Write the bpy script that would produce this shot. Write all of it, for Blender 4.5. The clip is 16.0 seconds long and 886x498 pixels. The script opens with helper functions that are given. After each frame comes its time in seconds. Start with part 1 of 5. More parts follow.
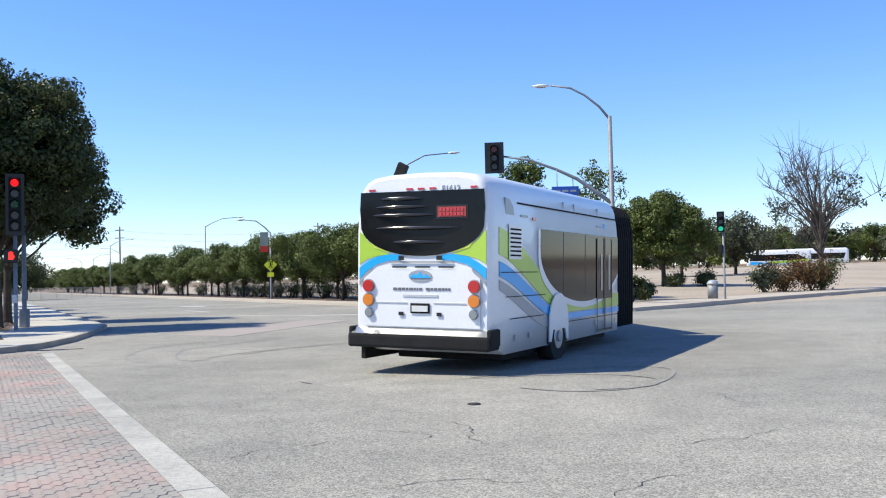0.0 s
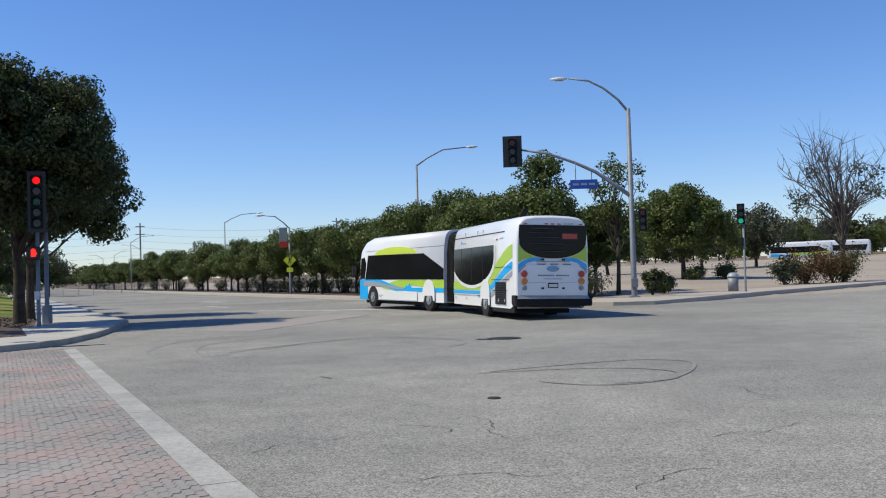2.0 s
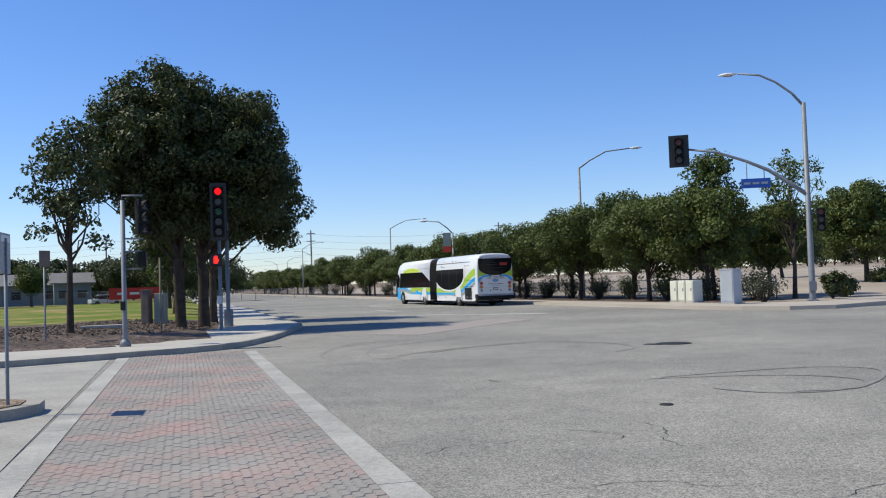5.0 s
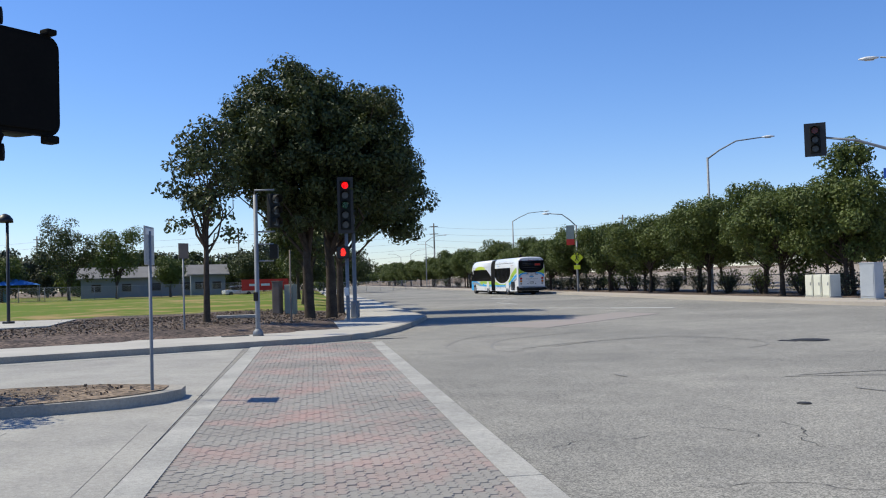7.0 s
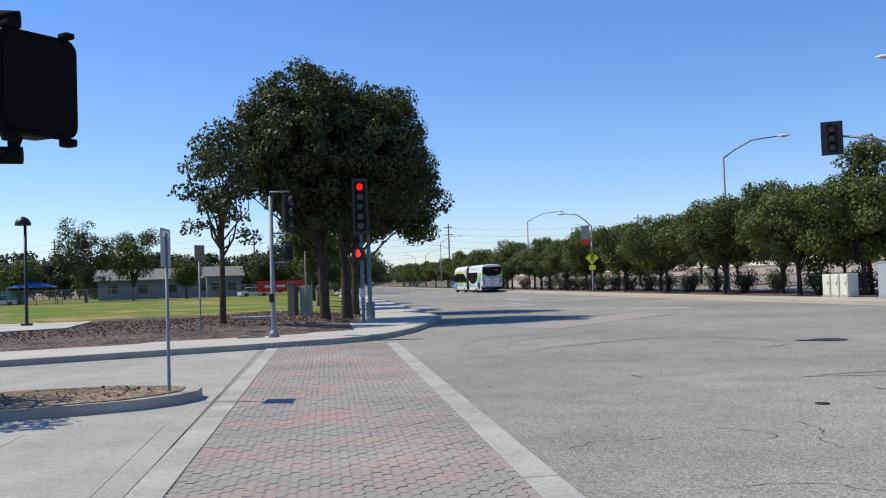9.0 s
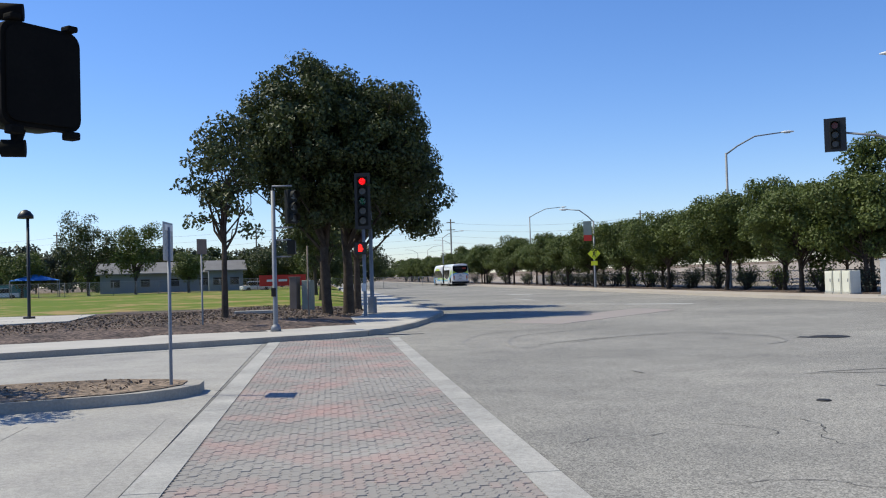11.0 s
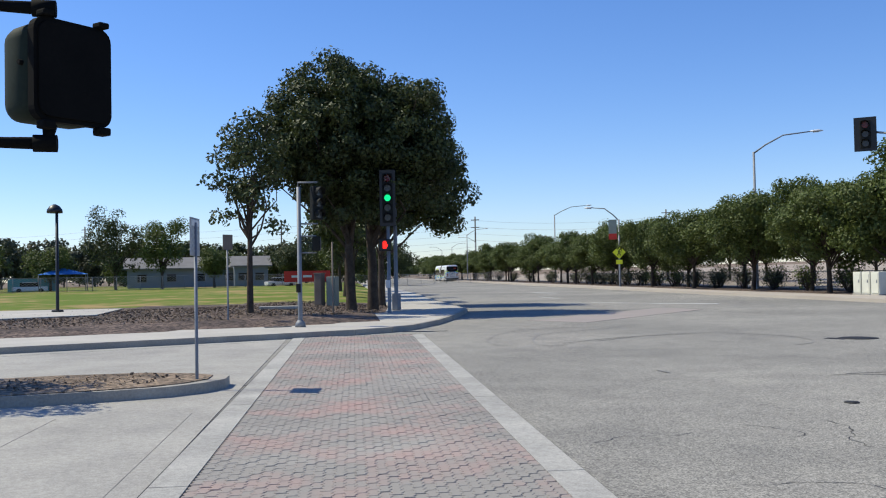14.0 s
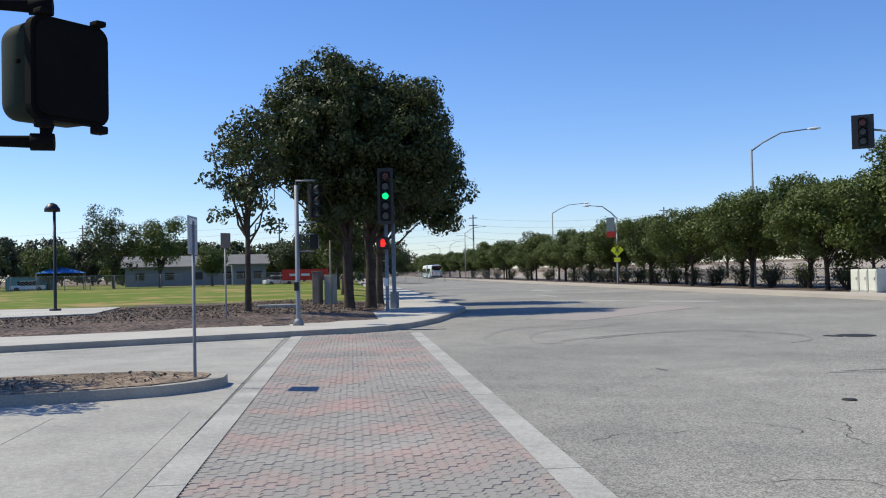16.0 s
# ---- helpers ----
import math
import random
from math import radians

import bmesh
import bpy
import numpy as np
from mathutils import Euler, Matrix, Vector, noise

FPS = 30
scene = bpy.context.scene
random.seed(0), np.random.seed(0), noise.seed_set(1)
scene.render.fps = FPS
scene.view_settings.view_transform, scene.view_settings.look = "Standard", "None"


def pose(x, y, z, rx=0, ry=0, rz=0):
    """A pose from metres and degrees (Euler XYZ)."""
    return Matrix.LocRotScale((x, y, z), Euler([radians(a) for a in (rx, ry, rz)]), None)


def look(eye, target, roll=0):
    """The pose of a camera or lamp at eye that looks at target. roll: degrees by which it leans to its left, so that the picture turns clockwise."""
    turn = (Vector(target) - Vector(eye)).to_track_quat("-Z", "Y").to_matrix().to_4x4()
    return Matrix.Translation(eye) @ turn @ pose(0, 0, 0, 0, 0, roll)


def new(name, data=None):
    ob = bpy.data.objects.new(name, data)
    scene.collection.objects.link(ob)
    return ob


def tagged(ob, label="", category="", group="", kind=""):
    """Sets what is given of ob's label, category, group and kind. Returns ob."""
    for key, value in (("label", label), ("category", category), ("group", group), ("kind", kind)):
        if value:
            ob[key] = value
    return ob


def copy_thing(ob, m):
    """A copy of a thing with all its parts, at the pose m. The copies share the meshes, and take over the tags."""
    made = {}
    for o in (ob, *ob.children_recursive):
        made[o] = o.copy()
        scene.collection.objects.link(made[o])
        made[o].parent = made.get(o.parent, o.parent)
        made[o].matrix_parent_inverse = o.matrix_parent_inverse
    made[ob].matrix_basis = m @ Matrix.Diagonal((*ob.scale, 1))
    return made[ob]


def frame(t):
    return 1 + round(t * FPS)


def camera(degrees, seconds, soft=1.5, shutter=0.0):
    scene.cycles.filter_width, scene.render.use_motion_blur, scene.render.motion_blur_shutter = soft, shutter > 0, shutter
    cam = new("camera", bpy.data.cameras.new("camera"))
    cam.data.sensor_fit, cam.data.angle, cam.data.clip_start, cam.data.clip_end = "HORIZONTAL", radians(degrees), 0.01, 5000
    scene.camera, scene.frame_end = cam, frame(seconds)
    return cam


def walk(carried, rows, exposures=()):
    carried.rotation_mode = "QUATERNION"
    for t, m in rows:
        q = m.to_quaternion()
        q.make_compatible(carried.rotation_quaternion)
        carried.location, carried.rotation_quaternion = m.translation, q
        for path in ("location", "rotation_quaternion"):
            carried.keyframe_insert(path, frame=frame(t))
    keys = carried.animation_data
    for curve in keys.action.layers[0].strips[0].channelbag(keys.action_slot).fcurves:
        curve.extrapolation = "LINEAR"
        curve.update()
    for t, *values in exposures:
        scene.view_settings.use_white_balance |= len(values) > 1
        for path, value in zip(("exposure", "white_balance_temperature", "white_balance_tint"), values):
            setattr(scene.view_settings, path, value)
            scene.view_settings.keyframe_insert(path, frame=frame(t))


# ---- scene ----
cam = camera(50.72, 16.0, soft=1.1)

# camera held out at arm's length, turning about the holder: t, yaw, pitch, roll
TURNS = [
         (0.0, 0.04, 1.84, 1.34), (0.5, -0.17, 1.81, 1.47), (1.0, -0.55, 1.46, 1.58), (1.5, 0.12, 1.39, 1.87),
         (2.0, 1.18, 1.52, 1.68), (2.5, 2.32, 1.66, 1.66), (3.0, 3.7, 1.73, 1.75), (3.2, 4.13, 1.71, 1.76),
         (5.5, 13.3, 2.1, 1.84), (6.0, 15.3, 2.01, 1.66), (6.5, 17.2, 2.03, 1.76), (7.0, 18.58, 1.88, 1.69),
         (7.5, 19.44, 2.03, 1.71), (8.0, 19.43, 2.17, 1.71), (8.5, 19.11, 2.07, 1.28), (9.0, 19.49, 1.96, 1.9),
         (11.5, 19.8, 1.62, 1.42), (12.0, 20.89, 2.02, 1.68), (12.5, 21.26, 2.12, 1.33), (13.0, 21.19, 2.13, 1.3),
         (13.5, 21.13, 1.66, 1.25), (14.0, 21.08, 1.53, 1.13), (14.5, 20.96, 1.4, 1.17), (15.0, 20.78, 1.19, 1.18),
         (15.5, 20.75, 1.29, 1.05), (16.0, 20.96, 1.41, 1.22),
]
ARM, EYE_HEIGHT = 0.379, 1.6
EXPOSURES = [(0.0, 0.42), (0.4, 0.30), (0.8, 0.12), (1.2, -0.08), (1.6, -0.20), (3.2, -0.20), (5.5, -0.10), (16.0, -0.06)]
walk(cam, [(t, pose(-ARM * math.sin(radians(y)), ARM * math.cos(radians(y)), EYE_HEIGHT, 90 + p, r, y)) for t, y, p, r in TURNS], EXPOSURES)

# ---- world and sun ----
SUN_WAY = Vector((0.995, 0.100, -1.29)).normalized()
world = bpy.data.worlds.new("sky")
scene.world = world
world.use_nodes = True
wn = world.node_tree
sky = wn.nodes.new("ShaderNodeTexSky")
sky.sky_type, sky.sun_disc = "NISHITA", False
sky.sun_elevation = math.asin(-SUN_WAY.z)
sky.sun_rotation = math.atan2(-SUN_WAY.x, -SUN_WAY.y)
sky.air_density, sky.dust_density, sky.ozone_density = 1.0, 0.08, 2.6
tone = wn.nodes.new("ShaderNodeHueSaturation")
tone.inputs["Saturation"].default_value, tone.inputs["Hue"].default_value = 1.18, 0.50
wn.links.new(sky.outputs[0], tone.inputs["Color"])
tint = wn.nodes.new("ShaderNodeMix")
tint.data_type, tint.blend_type = "RGBA", "MULTIPLY"
tint.inputs["Factor"].default_value, tint.inputs["B"].default_value = 1.0, (0.865, 0.945, 1.22, 1.0)
wn.links.new(tone.outputs[0], tint.inputs["A"])
wn.links.new(tint.outputs["Result"], wn.nodes["Background"].inputs[0])
wn.nodes["Background"].inputs[1].default_value = 0.134
sun = new("sun", bpy.data.lights.new("sun", "SUN"))
sun.data.energy, sun.data.angle, sun.data.color = 5.1, radians(0.53), (1.0, 0.94, 0.75)
sun.matrix_basis = look((0, 0, 60), Vector((0, 0, 60)) + SUN_WAY)


# ---- materials ----
def mat(name, a, b=None, rough=0.6, metal=0.0, scale=8.0, fine=60.0, bump=0.0, spec=0.5, coat=0.0, island=False, obj=False, trans=0.0, ramp=(0.35, 0.65)):
    """Two-tone surface: broad blotches and fine grain, relief from the grain."""
    m = bpy.data.materials.new(name)
    m.use_nodes = True
    nt, bs = m.node_tree, m.node_tree.nodes["Principled BSDF"]
    if b is None:
        b = tuple(c * 0.82 for c in a)
    tc = nt.nodes.new("ShaderNodeTexCoord")
    n1, n2 = nt.nodes.new("ShaderNodeTexNoise"), nt.nodes.new("ShaderNodeTexNoise")
    for n, s in ((n1, scale), (n2, fine)):
        n.inputs["Scale"].default_value, n.inputs["Detail"].default_value = s, 4.0
        nt.links.new(tc.outputs["Object"], n.inputs["Vector"])
    add = nt.nodes.new("ShaderNodeMath")
    add.operation = "MULTIPLY_ADD"
    add.inputs[1].default_value = 0.45
    nt.links.new(n2.outputs[0], add.inputs[0])
    half = nt.nodes.new("ShaderNodeMath")
    half.operation = "MULTIPLY"
    half.inputs[1].default_value = 0.55
    nt.links.new(n1.outputs[0], half.inputs[0])
    nt.links.new(half.outputs[0], add.inputs[2])
    rp = nt.nodes.new("ShaderNodeValToRGB")
    rp.color_ramp.elements[0].position, rp.color_ramp.elements[1].position = ramp
    rp.color_ramp.elements[0].color, rp.color_ramp.elements[1].color = (*b, 1), (*a, 1)
    nt.links.new(add.outputs[0], rp.inputs[0])
    col = rp.outputs[0]
    if island or obj:
        src = nt.nodes.new("ShaderNodeNewGeometry" if island else "ShaderNodeObjectInfo")
        hv = nt.nodes.new("ShaderNodeHueSaturation")
        mr = nt.nodes.new("ShaderNodeMapRange")
        mr.inputs["To Min"].default_value, mr.inputs["To Max"].default_value = 0.72, 1.28
        nt.links.new(src.outputs["Random Per Island" if island else "Random"], mr.inputs["Value"])
        nt.links.new(mr.outputs[0], hv.inputs["Value"])
        nt.links.new(col, hv.inputs["Color"])
        col = hv.outputs[0]
    nt.links.new(col, bs.inputs["Base Color"])
    bs.inputs["Roughness"].default_value, bs.inputs["Metallic"].default_value = rough, metal
    bs.inputs["Specular IOR Level"].default_value, bs.inputs["Coat Weight"].default_value = spec, coat
    if bump:
        bp = nt.nodes.new("ShaderNodeBump")
        bp.inputs["Strength"].default_value, bp.inputs["Distance"].default_value = bump, 0.02
        nt.links.new(n2.outputs[0], bp.inputs["Height"])
        nt.links.new(bp.outputs[0], bs.inputs["Normal"])
    if trans:
        tr, mx = nt.nodes.new("ShaderNodeBsdfTranslucent"), nt.nodes.new("ShaderNodeMixShader")
        mx.inputs[0].default_value = trans
        nt.links.new(col, tr.inputs[0])
        nt.links.new(bs.outputs[0], mx.inputs[1])
        nt.links.new(tr.outputs[0], mx.inputs[2])
        nt.links.new(mx.outputs[0], nt.nodes["Material Output"].inputs[0])
    return m


def glow(name, colour, strength):
    m = mat(name, colour, rough=0.3)
    bs = m.node_tree.nodes["Principled BSDF"]
    bs.inputs["Emission Color"].default_value = (*colour, 1)
    bs.inputs["Emission Strength"].default_value = strength
    return m


def colour_lens(name, colour):
    """Clear coloured glass: what glows behind it shows in its colour."""
    m = bpy.data.materials.new(name)
    m.use_nodes = True
    nt = m.node_tree
    clear, shine, mx = nt.nodes.new("ShaderNodeBsdfTransparent"), nt.nodes.new("ShaderNodeBsdfGlossy"), nt.nodes.new("ShaderNodeMixShader")
    clear.inputs[0].default_value = (*colour, 1)
    shine.inputs["Roughness"].default_value, mx.inputs[0].default_value = 0.25, 0.04
    nt.links.new(clear.outputs[0], mx.inputs[1])
    nt.links.new(shine.outputs[0], mx.inputs[2])
    nt.links.new(mx.outputs[0], nt.nodes["Material Output"].inputs[0])
    return m


def speckled(name, a, b, speck, rough=0.88, broad=0.16, grit=34.0, amount=0.5):
    """Aggregate surface: broad worn patches, mid stains, and light and dark stones."""
    m = bpy.data.materials.new(name)
    m.use_nodes = True
    nt, bs = m.node_tree, m.node_tree.nodes["Principled BSDF"]
    tc = nt.nodes.new("ShaderNodeTexCoord")
    def noise_(s, d):
        n = nt.nodes.new("ShaderNodeTexNoise")
        n.inputs["Scale"].default_value, n.inputs["Detail"].default_value = s, d
        nt.links.new(tc.outputs["Object"], n.inputs["Vector"])
        return n.outputs[0]
    def ramp(src, p, q, c0, c1):
        n = nt.nodes.new("ShaderNodeValToRGB")
        n.color_ramp.elements[0].position, n.color_ramp.elements[1].position = p, q
        n.color_ramp.elements[0].color, n.color_ramp.elements[1].color = c0, c1
        nt.links.new(src, n.inputs[0])
        return n.outputs[0]
    def mix(kind, f, x, y):
        n = nt.nodes.new("ShaderNodeMix")
        n.data_type, n.blend_type = "RGBA", kind
        n.inputs["Factor"].default_value = f
        nt.links.new(x, n.inputs["A"])
        nt.links.new(y, n.inputs["B"])
        return n.outputs["Result"]
    base = ramp(noise_(broad, 5.0), 0.38, 0.62, (*b, 1), (*a, 1))
    stain = ramp(noise_(1.3, 6.0), 0.30, 0.62, (0.88, 0.88, 0.885, 1), (1.05, 1.05, 1.04, 1))
    vo = nt.nodes.new("ShaderNodeTexVoronoi")
    vo.inputs["Scale"].default_value = grit
    nt.links.new(tc.outputs["Object"], vo.inputs["Vector"])
    bw = nt.nodes.new("ShaderNodeRGBToBW")
    nt.links.new(vo.outputs["Color"], bw.inputs[0])
    stones = ramp(bw.outputs[0], 0.2, 0.8, (1 - amount, 1 - amount, 1 - amount, 1), (1 + amount * speck[0], 1 + amount * speck[1], 1 + amount * speck[2], 1))
    fine = ramp(noise_(14.0, 8.0), 0.35, 0.65, (0.90, 0.90, 0.90, 1), (1.07, 1.07, 1.07, 1))
    col = mix("MULTIPLY", 1.0, mix("MULTIPLY", 1.0, mix("MULTIPLY", 1.0, base, stain), stones), fine)
    nt.links.new(col, bs.inputs["Base Color"])
    bs.inputs["Roughness"].default_value, bs.inputs["Specular IOR Level"].default_value = rough, 0.2
    bp = nt.nodes.new("ShaderNodeBump")
    bp.inputs["Strength"].default_value, bp.inputs["Distance"].default_value = 0.35, 0.012
    nt.links.new(bw.outputs[0], bp.inputs["Height"])
    nt.links.new(bp.outputs[0], bs.inputs["Normal"])
    return m


M = dict(
    asphalt=speckled("asphalt", (0.305, 0.292, 0.262), (0.225, 0.217, 0.198), (1.1, 1.07, 1.0), 0.88, 0.12, 75.0, 0.42),
    concrete=speckled("concrete", (0.41, 0.392, 0.352), (0.33, 0.316, 0.288), (1.0, 0.98, 0.94), 0.85, 0.25, 90.0, 0.13),
    band=speckled("band_concrete", (0.44, 0.425, 0.39), (0.34, 0.33, 0.305), (1.0, 0.98, 0.94), 0.85, 0.7, 90.0, 0.13),
    walk_=mat("walk_concrete", (0.50, 0.47, 0.42), (0.38, 0.36, 0.32), 0.85, scale=0.6, fine=30, bump=0.1, spec=0.25),
    kerb=mat("kerb_concrete", (0.40, 0.37, 0.32), (0.27, 0.25, 0.22), 0.85, scale=1.5, fine=30, bump=0.2, spec=0.25),
    tan=mat("tan_pavement", (0.45, 0.40, 0.34), (0.37, 0.33, 0.285), 0.9, scale=0.3, fine=20, spec=0.2),
    mulch=speckled("mulch", (0.125, 0.095, 0.08), (0.07, 0.055, 0.048), (1.3, 1.2, 1.1), 0.95, 0.5, 11.0, 0.75),
    earth=speckled("dry_earth", (0.25, 0.195, 0.145), (0.15, 0.115, 0.085), (1.2, 1.1, 1.0), 0.95, 0.35, 16.0, 0.55),
    lawn=mat("lawn", (0.115, 0.165, 0.022), (0.33, 0.235, 0.105), 0.95, scale=0.11, fine=0.9, bump=0.6, spec=0.1, ramp=(0.40, 0.51)),
    lot=mat("lot_asphalt", (0.42, 0.36, 0.29), (0.27, 0.225, 0.18), 0.9, scale=0.08, fine=4, spec=0.2),
    sand=mat("joint_sand", (0.09, 0.08, 0.07), (0.06, 0.055, 0.05), 0.95, scale=6, fine=60),
    black=mat("black_paint", (0.012, 0.012, 0.013), (0.008, 0.008, 0.009), 0.45, scale=5, fine=80),
    dullblack=mat("dull_black", (0.02, 0.02, 0.02), (0.012, 0.012, 0.012), 0.8, scale=5, fine=80, spec=0.2),
    caseblack=mat("case_black", (0.008, 0.008, 0.0075), (0.005, 0.005, 0.005), 0.9, scale=5, fine=80, spec=0.1),
    rubber=mat("rubber", (0.025, 0.024, 0.023), (0.015, 0.015, 0.015), 0.85, scale=9, fine=90, bump=0.2, spec=0.3),
    bellows=mat("bellows", (0.02, 0.02, 0.021), (0.01, 0.01, 0.011), 0.75, scale=9, fine=30, bump=0.3, spec=0.3),
    steel=mat("galvanised_steel", (0.24, 0.255, 0.275), (0.17, 0.18, 0.195), 0.6, 0.25, scale=3, fine=40),
    chrome=mat("wheel_metal", (0.7, 0.7, 0.7), (0.5, 0.5, 0.5), 0.3, 0.9, scale=9, fine=40),
    white=mat("white_paint", (0.80, 0.80, 0.80), (0.74, 0.74, 0.74), 0.3, scale=0.8, fine=20, coat=0.3),
    green=mat("green_paint", (0.42, 0.62, 0.06), (0.38, 0.57, 0.05), 0.3, scale=2, fine=30, coat=0.3),
    lime=mat("lime_paint", (0.62, 0.75, 0.08), (0.58, 0.70, 0.07), 0.3, scale=2, fine=30, coat=0.3),
    blue=mat("blue_paint", (0.005, 0.40, 0.86), (0.005, 0.37, 0.80), 0.4, scale=2, fine=30, coat=0.3),
    grey=mat("grey_paint", (0.33, 0.35, 0.38), (0.29, 0.31, 0.34), 0.35, scale=2, fine=30, coat=0.2),
    lettering=mat("grey_lettering", (0.16, 0.16, 0.17), rough=0.4), paleletter=mat("pale_lettering", (0.55, 0.56, 0.58), rough=0.4),
    gloss=mat("gloss_black", (0.014, 0.014, 0.015), (0.010, 0.010, 0.011), 0.12, scale=2, fine=30, coat=0.6),
    brushed=mat("brushed_trim", (0.62, 0.62, 0.60), (0.45, 0.45, 0.44), 0.28, 0.85, scale=3, fine=40),
    glass=mat("tinted_glass", (0.012, 0.012, 0.013), (0.008, 0.008, 0.009), 0.08, scale=0.6, fine=9, spec=0.15),
    red=mat("red_lens", (0.55, 0.02, 0.02), rough=0.2, coat=0.5), amber=mat("amber_lens", (0.75, 0.22, 0.02), rough=0.2, coat=0.5),
    smoke=mat("clear_lens", (0.25, 0.27, 0.28), rough=0.2, coat=0.5),
    led=glow("led_sign", (0.36, 0.05, 0.03), 0.05), redlit=glow("lit_red", (1.0, 0.008, 0.012), 1.6), handlit=glow("lit_hand", (1.0, 0.02, 0.01), 1.6),
    greenlit=glow("lit_green", (0.02, 0.62, 0.36), 0.45), darklens=mat("dark_lens", (0.05, 0.05, 0.05), rough=0.25), dimred=mat("unlit_red", (0.16, 0.02, 0.015), rough=0.3),
    redglass=colour_lens("red_lens_glass", (1.0, 0.02, 0.02)), greenglass=colour_lens("green_lens_glass", (0.03, 0.85, 0.50)), lamplit=glow("signal_lamp", (1.0, 1.0, 0.95), 1.5),
    signal=mat("signal_housing", (0.016, 0.018, 0.016), (0.010, 0.011, 0.010), 0.7, scale=4, fine=50, spec=0.2),
    olive=mat("olive_housing", (0.020, 0.030, 0.020), (0.014, 0.021, 0.014), 0.75, scale=4, fine=50, spec=0.2),
    leaf=mat("leaf", (0.118, 0.150, 0.034), (0.070, 0.095, 0.021), 0.55, scale=0.6, fine=5, island=True, trans=0.22, spec=0.35),
    leafdark=mat("dark_leaf", (0.078, 0.098, 0.028), (0.036, 0.048, 0.014), 0.5, scale=0.6, fine=5, island=True, trans=0.2, spec=0.35),
    leafgrey=mat("grey_leaf", (0.095, 0.105, 0.060), (0.05, 0.058, 0.033), 0.6, scale=0.6, fine=5, island=True, trans=0.15, spec=0.3),
    leafrust=mat("rust_leaf", (0.17, 0.075, 0.035), (0.07, 0.06, 0.025), 0.7, scale=0.8, fine=5, island=True, trans=0.15, spec=0.2),
    chips=mat("bark_chips", (0.30, 0.235, 0.18), (0.07, 0.055, 0.045), 0.9, scale=7, fine=30, island=True, spec=0.15),
    bark=mat("bark", (0.10, 0.08, 0.062), (0.045, 0.035, 0.028), 0.95, scale=4, fine=25, bump=1.0, spec=0.1),
    greybark=mat("grey_bark", (0.14, 0.12, 0.105), (0.08, 0.068, 0.06), 0.95, scale=4, fine=25, bump=0.6, spec=0.1),
    cabinet=mat("cream_cabinet", (0.66, 0.66, 0.56), (0.56, 0.56, 0.48), 0.6, scale=2, fine=30), box=mat("grey_cabinet", (0.44, 0.47, 0.50), (0.36, 0.39, 0.42), 0.6, scale=2, fine=30),
    sageg=mat("sage_cabinet", (0.25, 0.29, 0.25), (0.19, 0.22, 0.19), 0.6, scale=2, fine=30), brown=mat("brown_post", (0.20, 0.16, 0.13), (0.13, 0.105, 0.085), 0.8, scale=2, fine=30),
    signwhite=mat("sign_white", (0.70, 0.70, 0.68), (0.6, 0.6, 0.58), 0.5, scale=3, fine=30), signback=mat("sign_metal", (0.40, 0.40, 0.40), (0.32, 0.32, 0.32), 0.5, 0.4, scale=3, fine=30),
    signblue=mat("sign_blue", (0.02, 0.10, 0.45), rough=0.4), signyellow=mat("sign_yellow", (0.72, 0.80, 0.02), (0.66, 0.74, 0.02), rough=0.45),
    line=mat("road_paint", (0.62, 0.62, 0.58), (0.40, 0.40, 0.38), 0.8, scale=1.5, fine=20), skid=mat("skid_joint_shadow", (0.19, 0.182, 0.168), (0.262, 0.252, 0.23), 0.9, scale=1.2, fine=20),
    iron=mat("cast_iron", (0.035, 0.033, 0.032), (0.02, 0.02, 0.02), 0.7, 0.3, scale=6, fine=40, bump=0.5), redpave=mat("red_band", (0.33, 0.275, 0.25), (0.27, 0.25, 0.225), 0.9, scale=0.7, fine=14, bump=0.3),
    wallblue=mat("wall_greyblue", (0.20, 0.23, 0.27), (0.16, 0.19, 0.22), 0.85, scale=0.6, fine=8), walltan=mat("wall_tan", (0.48, 0.44, 0.37), (0.40, 0.37, 0.31), 0.85, scale=0.6, fine=8),
    roof=mat("roof_grey", (0.20, 0.195, 0.19), (0.15, 0.145, 0.14), 0.85, scale=0.8, fine=8), mesh_=mat("fence_wire", (0.35, 0.36, 0.37), (0.25, 0.26, 0.27), 0.6, 0.4, scale=3, fine=30),
    redcloth=mat("red_banner", (0.55, 0.035, 0.025), (0.45, 0.03, 0.02), 0.8, scale=1, fine=9), bluecloth=mat("blue_canopy", (0.02, 0.20, 0.60), (0.02, 0.16, 0.5), 0.8, scale=1, fine=9),
    teal=mat("teal_wall", (0.06, 0.28, 0.33), (0.05, 0.23, 0.28), 0.8, scale=1, fine=9), carpaint=mat("car_white", (0.75, 0.76, 0.77), rough=0.3, coat=0.5), wood=mat("pole_wood", (0.12, 0.10, 0.085), (0.07, 0.06, 0.05), 0.9, scale=2, fine=30),
)


# ---- mesh helpers ----
def part(name, bm, material, parent=None, label="", smooth=False):
    me = bpy.data.meshes.new(name)
    if smooth:
        for f in bm.faces:
            f.smooth = True
    bm.to_mesh(me)
    bm.free()
    me.materials.append(M[material])
    ob = new(name, me)
    ob.parent = parent
    if label:
        ob["label"] = label
    return ob


def thing(name, m, label, category, group="", kind=""):
    ob = new(name)
    ob.matrix_basis = m
    return tagged(ob, label, category, group, kind)


